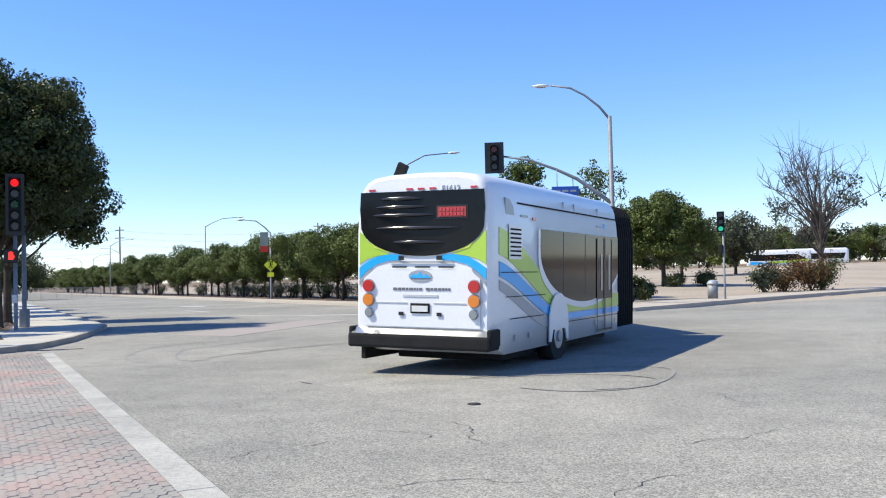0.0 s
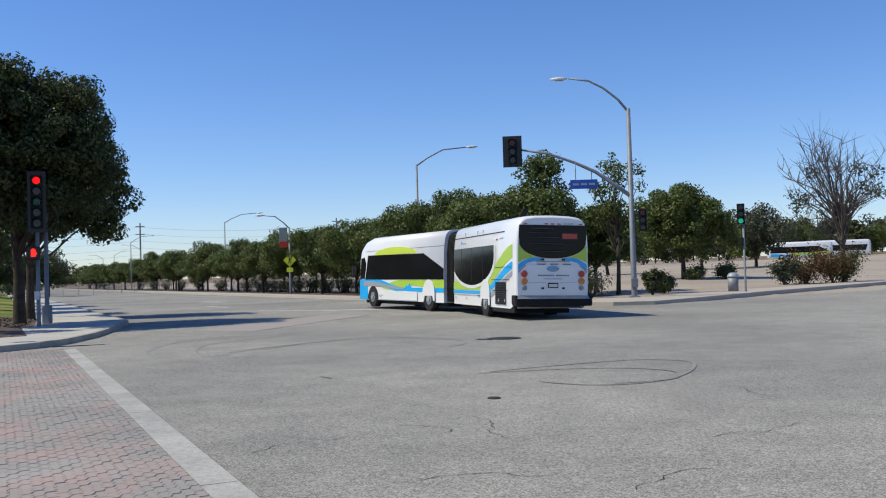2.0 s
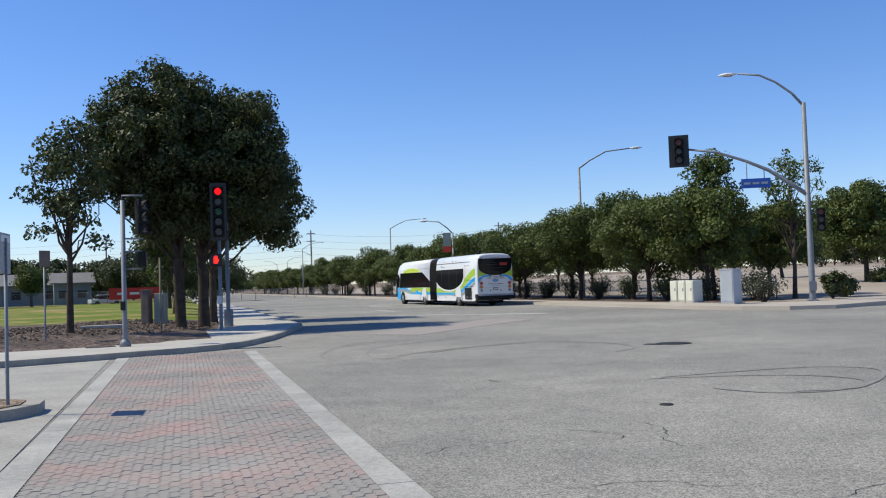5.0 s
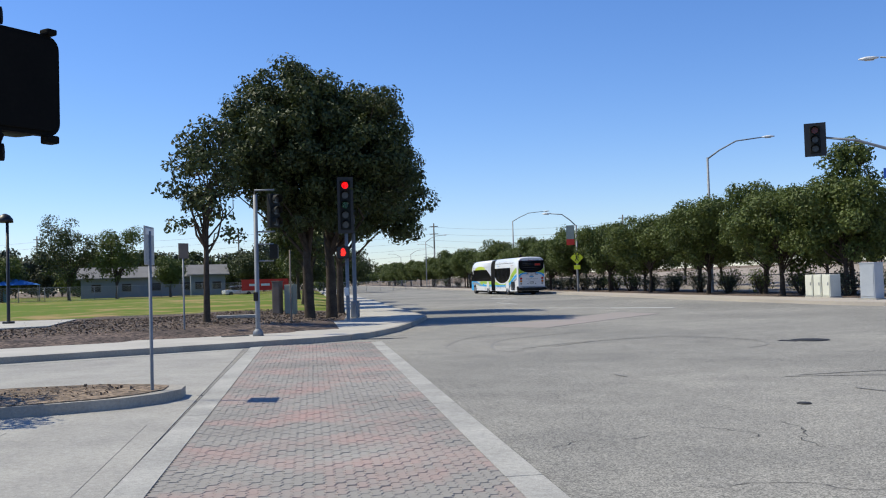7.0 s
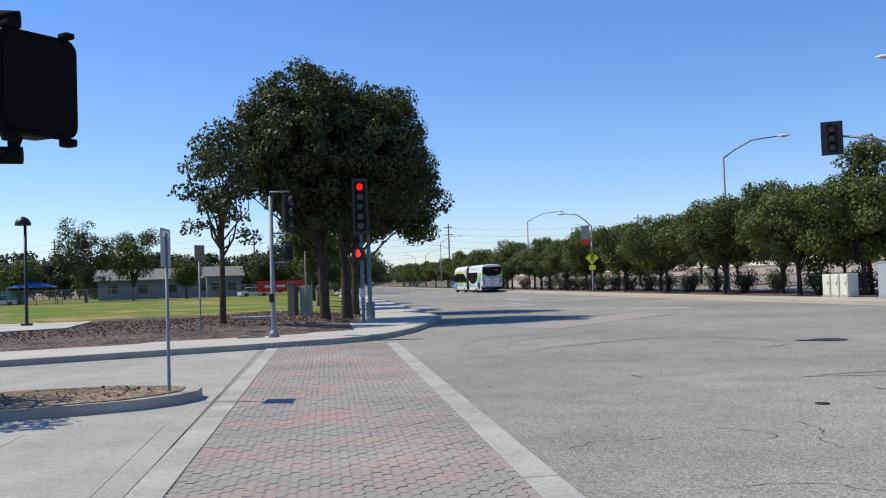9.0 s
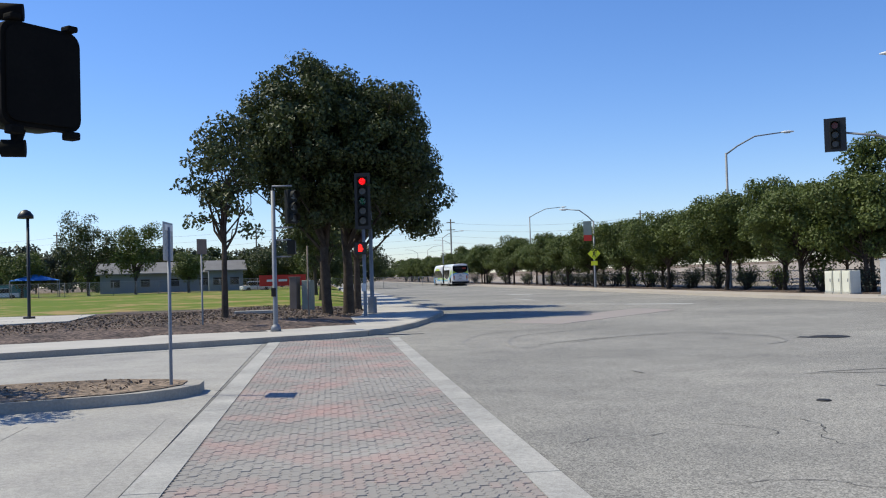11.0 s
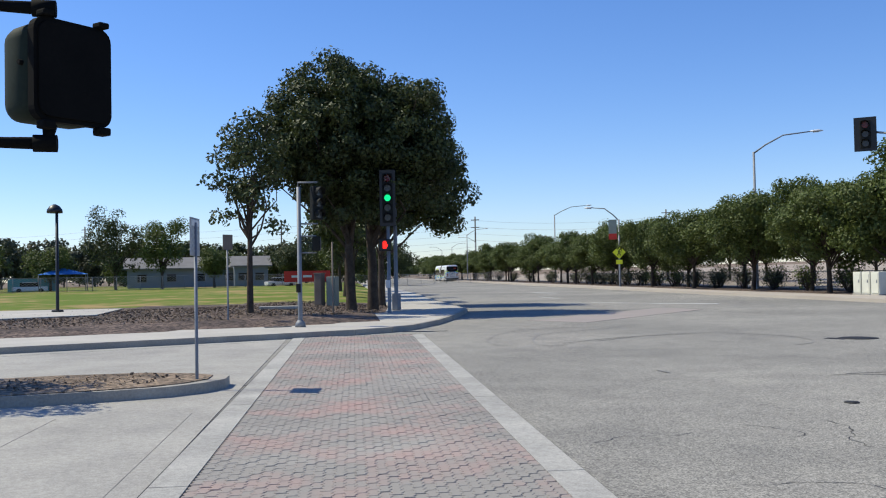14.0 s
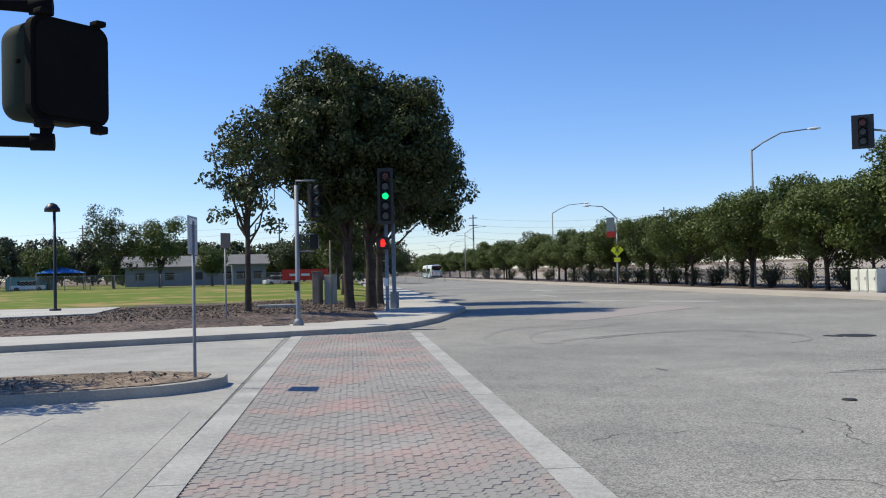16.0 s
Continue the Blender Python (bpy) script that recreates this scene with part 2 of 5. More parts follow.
def box(bm, x0, x1, y0, y1, z0, z1, bevel=0.0, m=None):
    r = bmesh.ops.create_cube(bm, size=1.0, matrix=(m or Matrix()) @ Matrix.Translation(((x0 + x1) / 2, (y0 + y1) / 2, (z0 + z1) / 2)) @ Matrix.Diagonal((x1 - x0, y1 - y0, z1 - z0, 1)))
    if bevel:
        es = {e for v in r["verts"] for e in v.link_edges}
        bmesh.ops.bevel(bm, geom=list(es), offset=bevel, segments=2, affect="EDGES", profile=0.6)
    return bm


def boxed(*a, **k):
    return box(bmesh.new(), *a, **k)


def tube(bm, pts, radii, seg=8, cap=True):
    pts = [Vector(p) for p in pts]
    if not hasattr(radii, "__len__"):
        radii = [radii] * len(pts)
    rings, side = [], None
    for i, p in enumerate(pts):
        way = (pts[min(i + 1, len(pts) - 1)] - pts[max(i - 1, 0)]).normalized()
        if side is None:
            side = way.orthogonal().normalized()
        side = (side - way * side.dot(way)).normalized()
        up = way.cross(side)
        rings.append([bm.verts.new(p + (side * math.cos(k * math.tau / seg) + up * math.sin(k * math.tau / seg)) * radii[i]) for k in range(seg)])
    for a, b in zip(rings, rings[1:]):
        for k in range(seg):
            bm.faces.new((a[k], a[(k + 1) % seg], b[(k + 1) % seg], b[k])).smooth = True
    if cap:
        bm.faces.new(rings[0][::-1])
        bm.faces.new(rings[-1])
    return bm


def prism(bm, pts, z0, z1):
    """Upright prism on the outline pts (x, y)."""
    lo, hi = [bm.verts.new((x, y, z0)) for x, y in pts], [bm.verts.new((x, y, z1)) for x, y in pts]
    area = sum(a[0] * b[1] - b[0] * a[1] for a, b in zip(pts, pts[1:] + pts[:1]))
    if area < 0:
        lo.reverse(), hi.reverse()
    bm.faces.new(hi), bm.faces.new(lo[::-1])
    n = len(pts)
    for i in range(n):
        bm.faces.new((lo[i], lo[(i + 1) % n], hi[(i + 1) % n], hi[i]))
    return bm


def panel(pts, y0, y1, bm=None):
    """A plate on the outline pts (x, z), from y0 to y1."""
    bm = bm or bmesh.new()
    a, b = [bm.verts.new((x, y0, z)) for x, z in pts], [bm.verts.new((x, y1, z)) for x, z in pts]
    bm.faces.new(a), bm.faces.new(b[::-1])
    n = len(pts)
    for i in range(n):
        bm.faces.new((a[(i + 1) % n], a[i], b[i], b[(i + 1) % n]))
    bmesh.ops.recalc_face_normals(bm, faces=bm.faces)
    return bm


def rear_plate(pts, x0, x1, bm=None):
    """A plate on the outline pts (y, z), from x0 to x1."""
    bm = bm or bmesh.new()
    a, b = [bm.verts.new((x0, y, z)) for y, z in pts], [bm.verts.new((x1, y, z)) for y, z in pts]
    bm.faces.new(a), bm.faces.new(b[::-1])
    n = len(pts)
    for i in range(n):
        bm.faces.new((a[(i + 1) % n], a[i], b[i], b[(i + 1) % n]))
    bmesh.ops.recalc_face_normals(bm, faces=bm.faces)
    return bm


def disc(bm, c, axis, r, depth, seg=20):
    way = Vector(axis).normalized()
    return tube(bm, [Vector(c) - way * depth / 2, Vector(c) + way * depth / 2], r, seg)


# ---- the plan: u runs along the main road, v across it ----
ALONG, ACROSS = Vector((-0.454, 0.891)), Vector((0.891, 0.454))


def at(u, v):
    p = ALONG * u + ACROSS * v
    return p.x, p.y


def uv(x, y):
    p = Vector((x, y))
    return p.dot(ALONG), p.dot(ACROSS)


def crossing(u, v):
    """A point of the crosswalk, which runs slightly askew to the road."""
    return at(u, v + 0.008 * (u - 7.5))


def ground_height(x, y):
    u, v = uv(x, y)
    s = min(v - 23.2, (u - 33.2 - 0.42 * (v - 25)) * 0.92)
    if s > 1.0:
        return 0.12 + 0.020 * max(0, min(v, 260) - 28) * min(1, max(0, s - 3) / 25)
    s = min(3.4 - v, (u - 26.2 - 0.42 * (v + 1.2)) * 0.92)
    if s > 1.0:
        return 0.11 + min(0.24, 0.05 * max(0, s - 1.5))
    return -0.06


def lines(stops):
    out = []
    for (a, st), (b, _) in zip(stops, stops[1:]):
        k = max(1, round((b - a) / st))
        out += [a + (b - a) * i / k for i in range(k)]
    return out + [stops[-1][0]]


def ground():
    us = lines([(-3000, 900), (-300, 60), (-60, 6), (0, 2.0), (130, 8), (420, 80), (900, 700), (3000, 1)])
    vs = lines([(-3000, 900), (-300, 40), (-60, 4), (-14, 1.5), (60, 5), (160, 20), (300, 700), (3000, 1)])
    verts = [(*at(u, v), ground_height(*at(u, v))) for u in us for v in vs]
    n = len(vs)
    faces = [(i * n + j, i * n + j + 1, (i + 1) * n + j + 1, (i + 1) * n + j) for i in range(len(us) - 1) for j in range(n - 1)]
    me = bpy.data.meshes.new("ground")
    me.from_pydata(verts, [], [f[::-1] for f in faces])
    for name in ("earth", "mulch", "lawn", "lot"):
        me.materials.append(M[name])
    for p in me.polygons:
        u, v = uv(p.center.x, p.center.y)
        p.use_smooth = True
        if v < 6 and u > 20 and v > -160 and u < 200:
            edge = (Vector(p.center.xy) - Vector((-26.5, 38.8))).dot(Vector((-0.80, 0.60)))
            p.material_index = 2 if edge > 0 else 1
        elif 22 < v < 32 and 30 < u < 400 and (u > 41 or v < 27):
            p.material_index = 1
        elif 25 <= v < 170 and 30 < u < 300:
            p.material_index = 3
    tagged(new("ground", me), "earth, mulch, lawn and parking lot beside the road", "ground", kind="structure")


def slab(name, pts, z0, z1, material, label, category="pavement"):
    ob = part(name, prism(bmesh.new(), pts, z0, z1), material)
    return tagged(ob, label, category, kind="structure")


def structure():
    ground()
    slab("road", [at(-60, -110), at(-60, 160), at(60, 160), at(33, 26), at(430, 26), at(430, 4), at(34, 4), at(0, -110)], -0.3, 0.0, "asphalt", "worn light grey asphalt intersection and road", "road")
    slab("side_road", [at(24.6, -1.5), at(0.2, -60), at(-40, -60), at(-8, -1.5)], -0.2, 0.008, "concrete", "pale concrete roadway of the side street", "road")
    # corner pavement with its kerb
    outer = [(-42.7, -14.2), (-16.92, 16.37), (-12.42, 21.7), (-11.45, 23.0), (-10.88, 24.1), (-10.76, 25.4), (-11.0, 27.9), (-11.65, 31.0), (-13.05, 36.4), (-16.3, 43.0), (-20.5, 51.2), (-28.1, 66.9), (-132.5, 271.8)]
    inner = [(-46.7, -10.5), (-20.9, 20.2), (-16.9, 25.4), (-15.4, 29.2), (-15.4, 33.6), (-19.2, 42.4), (-23.0, 50.0), (-30.5, 65.6), (-134.7, 270.6)]
    slab("pavement", outer + inner[::-1], -0.1, 0.15, "walk_", "pale concrete pavement round the park corner")
    bm = bmesh.new()
    for a, b in zip(outer, outer[1:]):
        a, b = Vector(a), Vector(b)
        w = (b - a).normalized()
        side = Vector((w.y, -w.x)) * 0.06
        prism(bm, [tuple(a + side), tuple(b + side), tuple(b - side * 1.6), tuple(a - side * 1.6)], -0.1, 0.153)
    tagged(part("kerb", bm, "kerb"), "grey concrete kerb of the park corner", "kerb", kind="structure")
    # thin dark strip on the asphalt at the kerb ramp
    slab("drain_slot", [(-10.62, 24.30), (-9.45, 24.82), (-9.52, 24.98), (-10.69, 24.46)], -0.05, 0.006, "iron", "thin dark strip at the kerb ramp", "drain")
    # pavement across the main road and round to the cross street
    n_out = [at(430, 22.3), at(60, 22.3), at(38, 22.8), at(35.5, 23.4), at(33.6, 24.4), at(32.8, 26), at(33.9, 28.7), at(38.2, 38), at(43.5, 51.5), at(88, 158)]
    n_in = [at(430, 24.6), at(60, 24.6), at(45, 25.2), at(40, 26.2), at(37.8, 28.6), at(41, 36.6), at(46.0, 50.3), at(90.2, 157)]
    slab("pavement_far", n_out + n_in[::-1], -0.1, 0.16, "tan", "pinkish tan pavement along the tree row")
    # crosswalk bands
    for k, v0 in enumerate((-1.49, 1.60)):
        ob = thing("concrete_band", pose(0, 0, 0), "pale concrete band edging the paved crosswalk", "road edging", "crosswalk bands", "structure")
        u = -6.0
        while u < 24.3:
            a, b = crossing(u, v0), crossing(min(u + 4.56, 25.0), v0)
            c, d = crossing(min(u + 4.56, 25.2), v0 + 0.3), crossing(u, v0 + 0.3)
            part("band_slab", prism(bmesh.new(), [a, b, c, d], -0.1, 0.02), "band", ob)
            u += 4.575
    for v, w in ((-1.508, 0.016), (-1.19, 0.035), (1.585, 0.018), (1.90, 0.012)):
        slab("joint_seam", [crossing(-6, v), crossing(25.0, v), crossing(25.0, v + w), crossing(-6, v + w)], -0.05, 0.012, "iron", "dark open joint along the concrete band", "joint")
    # first line paints the sign post's cast shadow; the others are slab joints
    for a, b in (((-8.0, 12.25), (-6.6, 12.75)), ((-30, -1.5), (-12.6, 20.4)), ((-6.94, 9.64), (-4.2, 4.4)), ((-8.26, 8.87), (-6.2, 4.9))):
        a, b = Vector(a), Vector(b)
        s = Vector(((b - a).y, -(b - a).x)).normalized() * 0.004
        slab("slab_joint", [tuple(a + s), tuple(b + s), tuple(b - s), tuple(a - s)], -0.05, 0.0105, "skid", "thin dark line on the roadway, for slab joints and a painted post shadow", "joint")
    slab("paver_bed", [crossing(-6, -1.2), crossing(25.4, -1.2), crossing(25.4, 1.63), crossing(-6, 1.63)], -0.1, 0.004, "sand", "dark sand bed under the crosswalk pavers")
    # cracks in the asphalt
    rng = random.Random(9)
    for x, y, turn, n in ((-0.6, 7.6, 0.4, 14), (1.2, 7.2, 1.4, 12), (0.4, 9.4, 2.2, 16), (-2.0, 9.0, 1.0, 12), (2.2, 9.2, 0.2, 14), (-0.9, 10.4, 0.1, 12), (3.4, 11.5, 0.5, 18), (-3.0, 13.0, -0.3, 14)):
        bm, prev = bmesh.new(), None
        for k in range(n):
            w = 0.002 + 0.004 * rng.random()
            s = Vector((-math.sin(turn), math.cos(turn))) * w
            pair = [bm.verts.new((x + s.x, y + s.y, 0.004)), bm.verts.new((x - s.x, y - s.y, 0.004))]
            if prev:
                bm.faces.new((prev[1], pair[1], pair[0], prev[0]))
            prev = pair
            x, y, turn = x + 0.11 * math.cos(turn), y + 0.11 * math.sin(turn), turn + rng.uniform(-0.7, 0.7)
        tagged(part("road_crack", bm, "iron"), "thin dark crack in the asphalt", "crack", "road cracks", "structure")
    # near corner apron
    slab("corner_apron", [(2.62, 6.56), (6.5, 10.2), (14, 3), (6, -3), (3, 2)], -0.1, 0.02, "band", "pale concrete corner apron beside the asphalt")
    # traffic island with its kerb ring
    ring = [(-22.5, -0.1), (-9.69, 9.42), (-8.75, 10.2), (-8.2, 10.8), (-7.98, 11.35), (-7.97, 11.85), (-8.2, 12.3), (-8.65, 12.45), (-9.46, 12.40), (-10.6, 11.80), (-11.5, 11.0), (-24.2, 1.2)]
    c = Vector((-14.5, 7.6))
    tagged(part("island_kerb", prism(bmesh.new(), ring, -0.1, 0.15), "kerb"), "grey concrete kerb round the traffic island", "kerb", kind="structure")
    soil = [tuple(Vector(p) + (c - Vector(p)).normalized() * 0.24) for p in ring]
    slab("island_soil", soil, 0.1, 0.165, "earth", "dry bare soil filling the traffic island", "soil")
    # concrete pad in the park
    slab("park_pad", [(-33.5, 30.0), (-27.2, 32.6), (-23.5, 26.8), (-26.2, 22.0), (-38, 22)], 0.0, 0.40, "walk_", "pale concrete path pad in the park")
    # faint red crossing and paint on the main road
    slab("red_crossing", [at(31, 6), at(38.5, 13.2), at(36, 14.0), at(28.8, 7.4)], 0.0, 0.008, "redpave", "faded red paved crossing strip")
    for a, b, w in ((at(43.8, 14.5), at(41.6, 16.9), 0.45), (at(72, 14.5), at(69, 15.6), 0.6), (at(47, 12.4), at(43.8, 14.5), 0.12), (at(60, 12.4), at(55, 12.6), 0.12)):
        a, b = Vector(a), Vector(b)
        s = Vector(((b - a).y, -(b - a).x)).normalized() * w / 2
        slab("road_mark", [tuple(a + s), tuple(b + s), tuple(b - s), tuple(a - s)], 0.0, 0.007, "line", "worn white road marking", "road marking")


structure()


# ---- trees ----
def leaves(points, outward, size, rng):
    """Folded leaves that face roughly outward from their clump."""
    n = len(points)
    unit = lambda q: q / np.linalg.norm(q, axis=1)[:, None]
    face = unit(outward + rng.normal(size=(n, 3)) * 0.55 + [0, 0, 0.25])
    d1 = unit(np.cross(face, rng.normal(size=(n, 3))))
    d2 = np.cross(face, d1)
    s = size * rng.uniform(0.6, 1.35, (n, 1))
    fold = face * s * 0.18
    v = np.stack([points - d1 * s, points + d2 * s * 0.55 + fold, points + d1 * s, points - d2 * s * 0.55 + fold], 1).reshape(-1, 3)
    i = np.arange(n)[:, None] * 4
    f = np.concatenate([i + [0, 1, 2], i + [0, 2, 3]])
    return v, f


def crown(name, points, outward, size, rng, material, parent, label=""):
    v, f = leaves(points, outward, size, rng)
    me = bpy.data.meshes.new(name)
    me.from_pydata(v.tolist(), [], f.tolist())
    me.materials.append(M[material])
    ob = new(name, me)
    ob.parent = parent
    if label:
        ob["label"] = label
    return ob


def tree(m, label, height, spread, base, seed, leaf=0.16, clumps=90, per=170, material="leaf", trunk=0.16, bark="bark", bare=0.0, lean=(0, 0), clump=0.55, group="", flat=1.0, lobes=9):
    """Tapered trunk, limbs to clumps, and a crown of small leaves; base: height of the lowest leaves."""
    rng = np.random.default_rng(seed)
    ob = thing("tree", m, label, "tree", group)
    mid, half = (height + base) / 2, (height - base) / 2
    # boughs: rounded masses set about the crown, each covered with clumps
    boughs, cs = [], []
    for k in range(lobes):
        up = 1 - 2 * (k + 0.5) / lobes
        a = k * 2.4 + seed
        r = math.sqrt(1 - up * up) * (flat if up > 0.1 else 1.0)
        f = rng.uniform(0.52, 0.72)
        boughs.append((np.array([math.cos(a) * r * spread * f + lean[0], math.sin(a) * r * spread * f + lean[1], mid + up * half * f]), rng.uniform(0.36, 0.52)))
    for k in range(clumps):
        c, f = boughs[k % lobes]
        p = rng.normal(size=3)
        p /= np.linalg.norm(p)
        p[2] = abs(p[2]) if rng.uniform() < 0.35 else p[2]
        cs.append(c + p * f * rng.uniform(0.55, 1.08) * np.array([spread, spread, half * 0.95]))
    cs = np.array(cs)
    bm = bmesh.new()
    fork = base + 0.25 * (height - base)
    j = lambda k: rng.normal(0, k)
    tube(bm, [(0, 0, -0.25), (0, 0, 0.1), (j(0.05), j(0.05), base * 0.6), (j(0.08), j(0.08), fork)], [trunk * 1.5, trunk * 1.15, trunk * 0.9, trunk * 0.7], 10)
    limbs = rng.choice(len(cs), min(len(cs), 26 if not bare else 60), replace=False)
    for q in limbs:
        c = Vector(cs[q])
        s = Vector((0, 0, base * 0.75 + rng.uniform(0, 1) * (fork - base * 0.75)))
        bend = s.lerp(c, 0.5) + Vector((j(0.25), j(0.25), 0.25 * spread * rng.uniform(0, 0.6)))
        t = trunk * rng.uniform(0.25, 0.5)
        tube(bm, [s, s.lerp(bend, 0.6) + Vector((j(0.08), j(0.08), j(0.08))), bend, c], [t, t * 0.75, t * 0.5, t * 0.16], 6, False)
        if bare:
            for _ in range(11):
                o = bend.lerp(c, rng.uniform(0, 1))
                e = o + Vector((j(0.7), j(0.7), abs(j(0.9)) + 0.3))
                tube(bm, [o, o.lerp(e, 0.5) + Vector((j(0.1), j(0.1), j(0.1))), e], [t * 0.3, t * 0.2, t * 0.07], 4, False)
    part("trunk", bm, bark, ob)
    keep = cs if not bare else cs[(rng.uniform(size=len(cs)) > bare) & (cs[:, 2] < mid + 0.2 * half)]
    puffs, outs = [], []
    for c in keep:
        q = rng.uniform(0.55, 1.4)
        n = int(per * q ** 2)
        d = rng.normal(size=(n, 3))
        d /= np.linalg.norm(d, axis=1)[:, None]
        rad = clump * 1.25 * q * (0.5 + 0.5 * rng.uniform(size=(n, 1)) ** 0.5) * rng.uniform(0.8, 1.3, (n, 1))
        puffs.append(c + d * rad * [1, 1, 0.8])
        outs.append(d)
    pts, outs = np.concatenate(puffs), np.concatenate(outs)
    low = pts[:, 2] > base - 0.7
    crown("crown", pts[low], outs[low], leaf, rng, material, ob)
    return ob


def shrub(m, label, size, height, seed, material="leafgrey", n=1400, leaf=0.07, group=""):
    rng = np.random.default_rng(seed)
    ob = thing("shrub", m, label, "shrub", group)
    bm = bmesh.new()
    tips = []
    for _ in range(14):
        a, r = rng.uniform(0, math.tau), rng.uniform(0.2, 1.0) * size
        e = Vector((math.cos(a) * r, math.sin(a) * r, height * rng.uniform(0.55, 1.0)))
        tube(bm, [(0, 0, -0.1), e * 0.45, e], [0.03, 0.02, 0.006], 4, False)
        tips.append(e)
    part("stem", bm, "bark", ob)
    pts = np.concatenate([np.array(t) * rng.uniform(0.5, 1.05) + rng.normal(0, 0.22 * size, (n // 14, 3)) for t in tips])
    pts[:, 2] = np.abs(pts[:, 2])
    out = pts - [0, 0, height * 0.45]
    crown("foliage", pts, out / np.linalg.norm(out, axis=1)[:, None], leaf, rng, material, ob)
    return ob


def standing(x, y, dz=0.0, turn=0.0):
    return pose(x, y, ground_height(x, y) + dz, 0, 0, turn)


def planting():
    G = "corner park trees"
    tree(standing(-17.5, 34.9), "large dark green broadleaf tree at the park corner", 10.55, 2.65, 3.1, 11, 0.088, 240, 215, "leafdark", 0.20, group=G, lean=(-0.15, -1.4), clump=0.42, lobes=17)
    tree(standing(-17.1, 36.1), "large dark green broadleaf tree with forked trunk in mulch", 9.9, 2.75, 3.2, 15, 0.088, 240, 215, "leafdark", 0.22, group=G, lean=(1.25, -0.6), clump=0.42, lobes=17)
    tree(standing(-19.8, 42.8), "dark green tree standing behind the corner trees", 8.0, 2.9, 2.9, 13, 0.10, 120, 200, "leafdark", 0.18, group=G, lean=(1.6, 0.7), clump=0.5, lobes=11)
    tree(standing(-18.5, 28.9), "slender young tree with an open crown in mulch", 7.3, 1.42, 2.6, 14, 0.082, 78, 58, "leafdark", 0.11, clump=0.28, lobes=12)
    for k, (u, v) in enumerate(((55, 0.4), (64, 0.0), (74, 0.2), (85, -0.5))):
        tree(standing(*at(u, v)), "dark green tree along the park pavement", 7.4 + 0.3 * k, 2.4, 2.6, 20 + k, 0.12, 80, 150, "leafdark", 0.17, group="park pavement trees", clump=0.5)
    # street trees north of the road
    kinds = []
    for k in range(5):
        kinds.append(tree(pose(0, 0, -60), "round-crowned green street tree in the mulch strip", 5.6 + 0.25 * k, 2.9 + 0.25 * (k % 3), 1.75 - 0.1 * (k % 2), 30 + k, 0.10, 130, 150, "leaf", 0.14, group="street trees", clump=0.46, lobes=11))
    spots = [(48.5, 34.0), (46.2, 28.4), (50.3, 27), (60.2, 27), (70.8, 27), (80.8, 27), (90.9, 27), (101, 27)] + [(55.4, 28.6), (65.5, 28.8), (75.8, 28.4), (85.6, 28.8), (96, 28.6)] + [(108.5 + 7.2 * i, 27 + (i % 3) * 0.8) for i in range(30)] + [(64 + 11 * i, 38 + (i * 5) % 4) for i in range(10)]
    for i, (u, v) in enumerate(spots):
        x, y = at(u, v)
        o = kinds[(i * 3) % 5]
        if i < 5:
            o.matrix_basis = standing(x, y, 0, i * 67)
            kinds[(i * 3) % 5] = o
        else:
            copy_thing(o, standing(x, y, 0, i * 77) @ Matrix.Diagonal((1.0 + 0.08 * math.sin(i * 2.3), 1.0 + 0.08 * math.sin(i * 2.3), (1.0 if i < 8 else 0.96) + 0.13 * math.sin(i * 1.7), 1)))
    tree(standing(*at(46.5, 29)), "tall sparse tree rising over the tree row", 8.6, 1.3, 4.5, 51, 0.10, 60, 70, "leaf", 0.12, clump=0.34)
    tree(standing(*at(43.5, 32.0)), "tall thin-crowned tree at the junction corner", 8.3, 1.6, 2.6, 52, 0.095, 44, 66, "leaf", 0.12, clump=0.34)
    # shrubs under the trees
    sh = [shrub(pose(0, 0, -60), "grey-green leggy shrub under the street trees", 1.0, 1.25 + 0.2 * k, 60 + k, ("leafgrey", "leafgrey", "leaf")[k], 620, 0.065, group="verge shrubs") for k in range(3)]
    for i in range(54):
        u = 40.5 + i * 1.9 if i < 38 else 113 + (i - 38) * 6
        m = standing(*at(u, 28.0 + (i * 7 % 5) * 0.5), 0, i * 50)
        if i < 3:
            sh[i].matrix_basis = m
        else:
            copy_thing(sh[i % 3], m)
    # east side
    tree(standing(20.0, 85.3), "full green tree in the parking lot", 8.5, 4.5, 2.2, 71, 0.13, 190, 170, "leaf", 0.22, clump=0.55, lobes=12)
    tree(standing(28.4, 70.6), "half-dead tree with bare upper twigs", 12.0, 4.7, 3.2, 72, 0.12, 120, 60, "leafgrey", 0.20, "greybark", bare=0.70, clump=0.45, lobes=14)
    for i, (x, y, h, s) in enumerate(((30, 118, 7.0, 4.5), (38, 122, 7.5, 5.0), (75, 215, 9.0, 6), (87, 220, 9, 6), (97, 210, 8.5, 6), (64, 227, 8.5, 5), (77, 232, 8.5, 5), (56, 98, 6, 3.0), (17, 110, 6.5, 3.5), (60, 95, 7, 4))):
        tree(standing(x, y), "green tree beyond the parking lot", h, s, 1.6, 80 + i, 0.2, 60, 110, ("leaf", "leafgrey")[i % 2], 0.2, clump=0.8, group="lot trees")
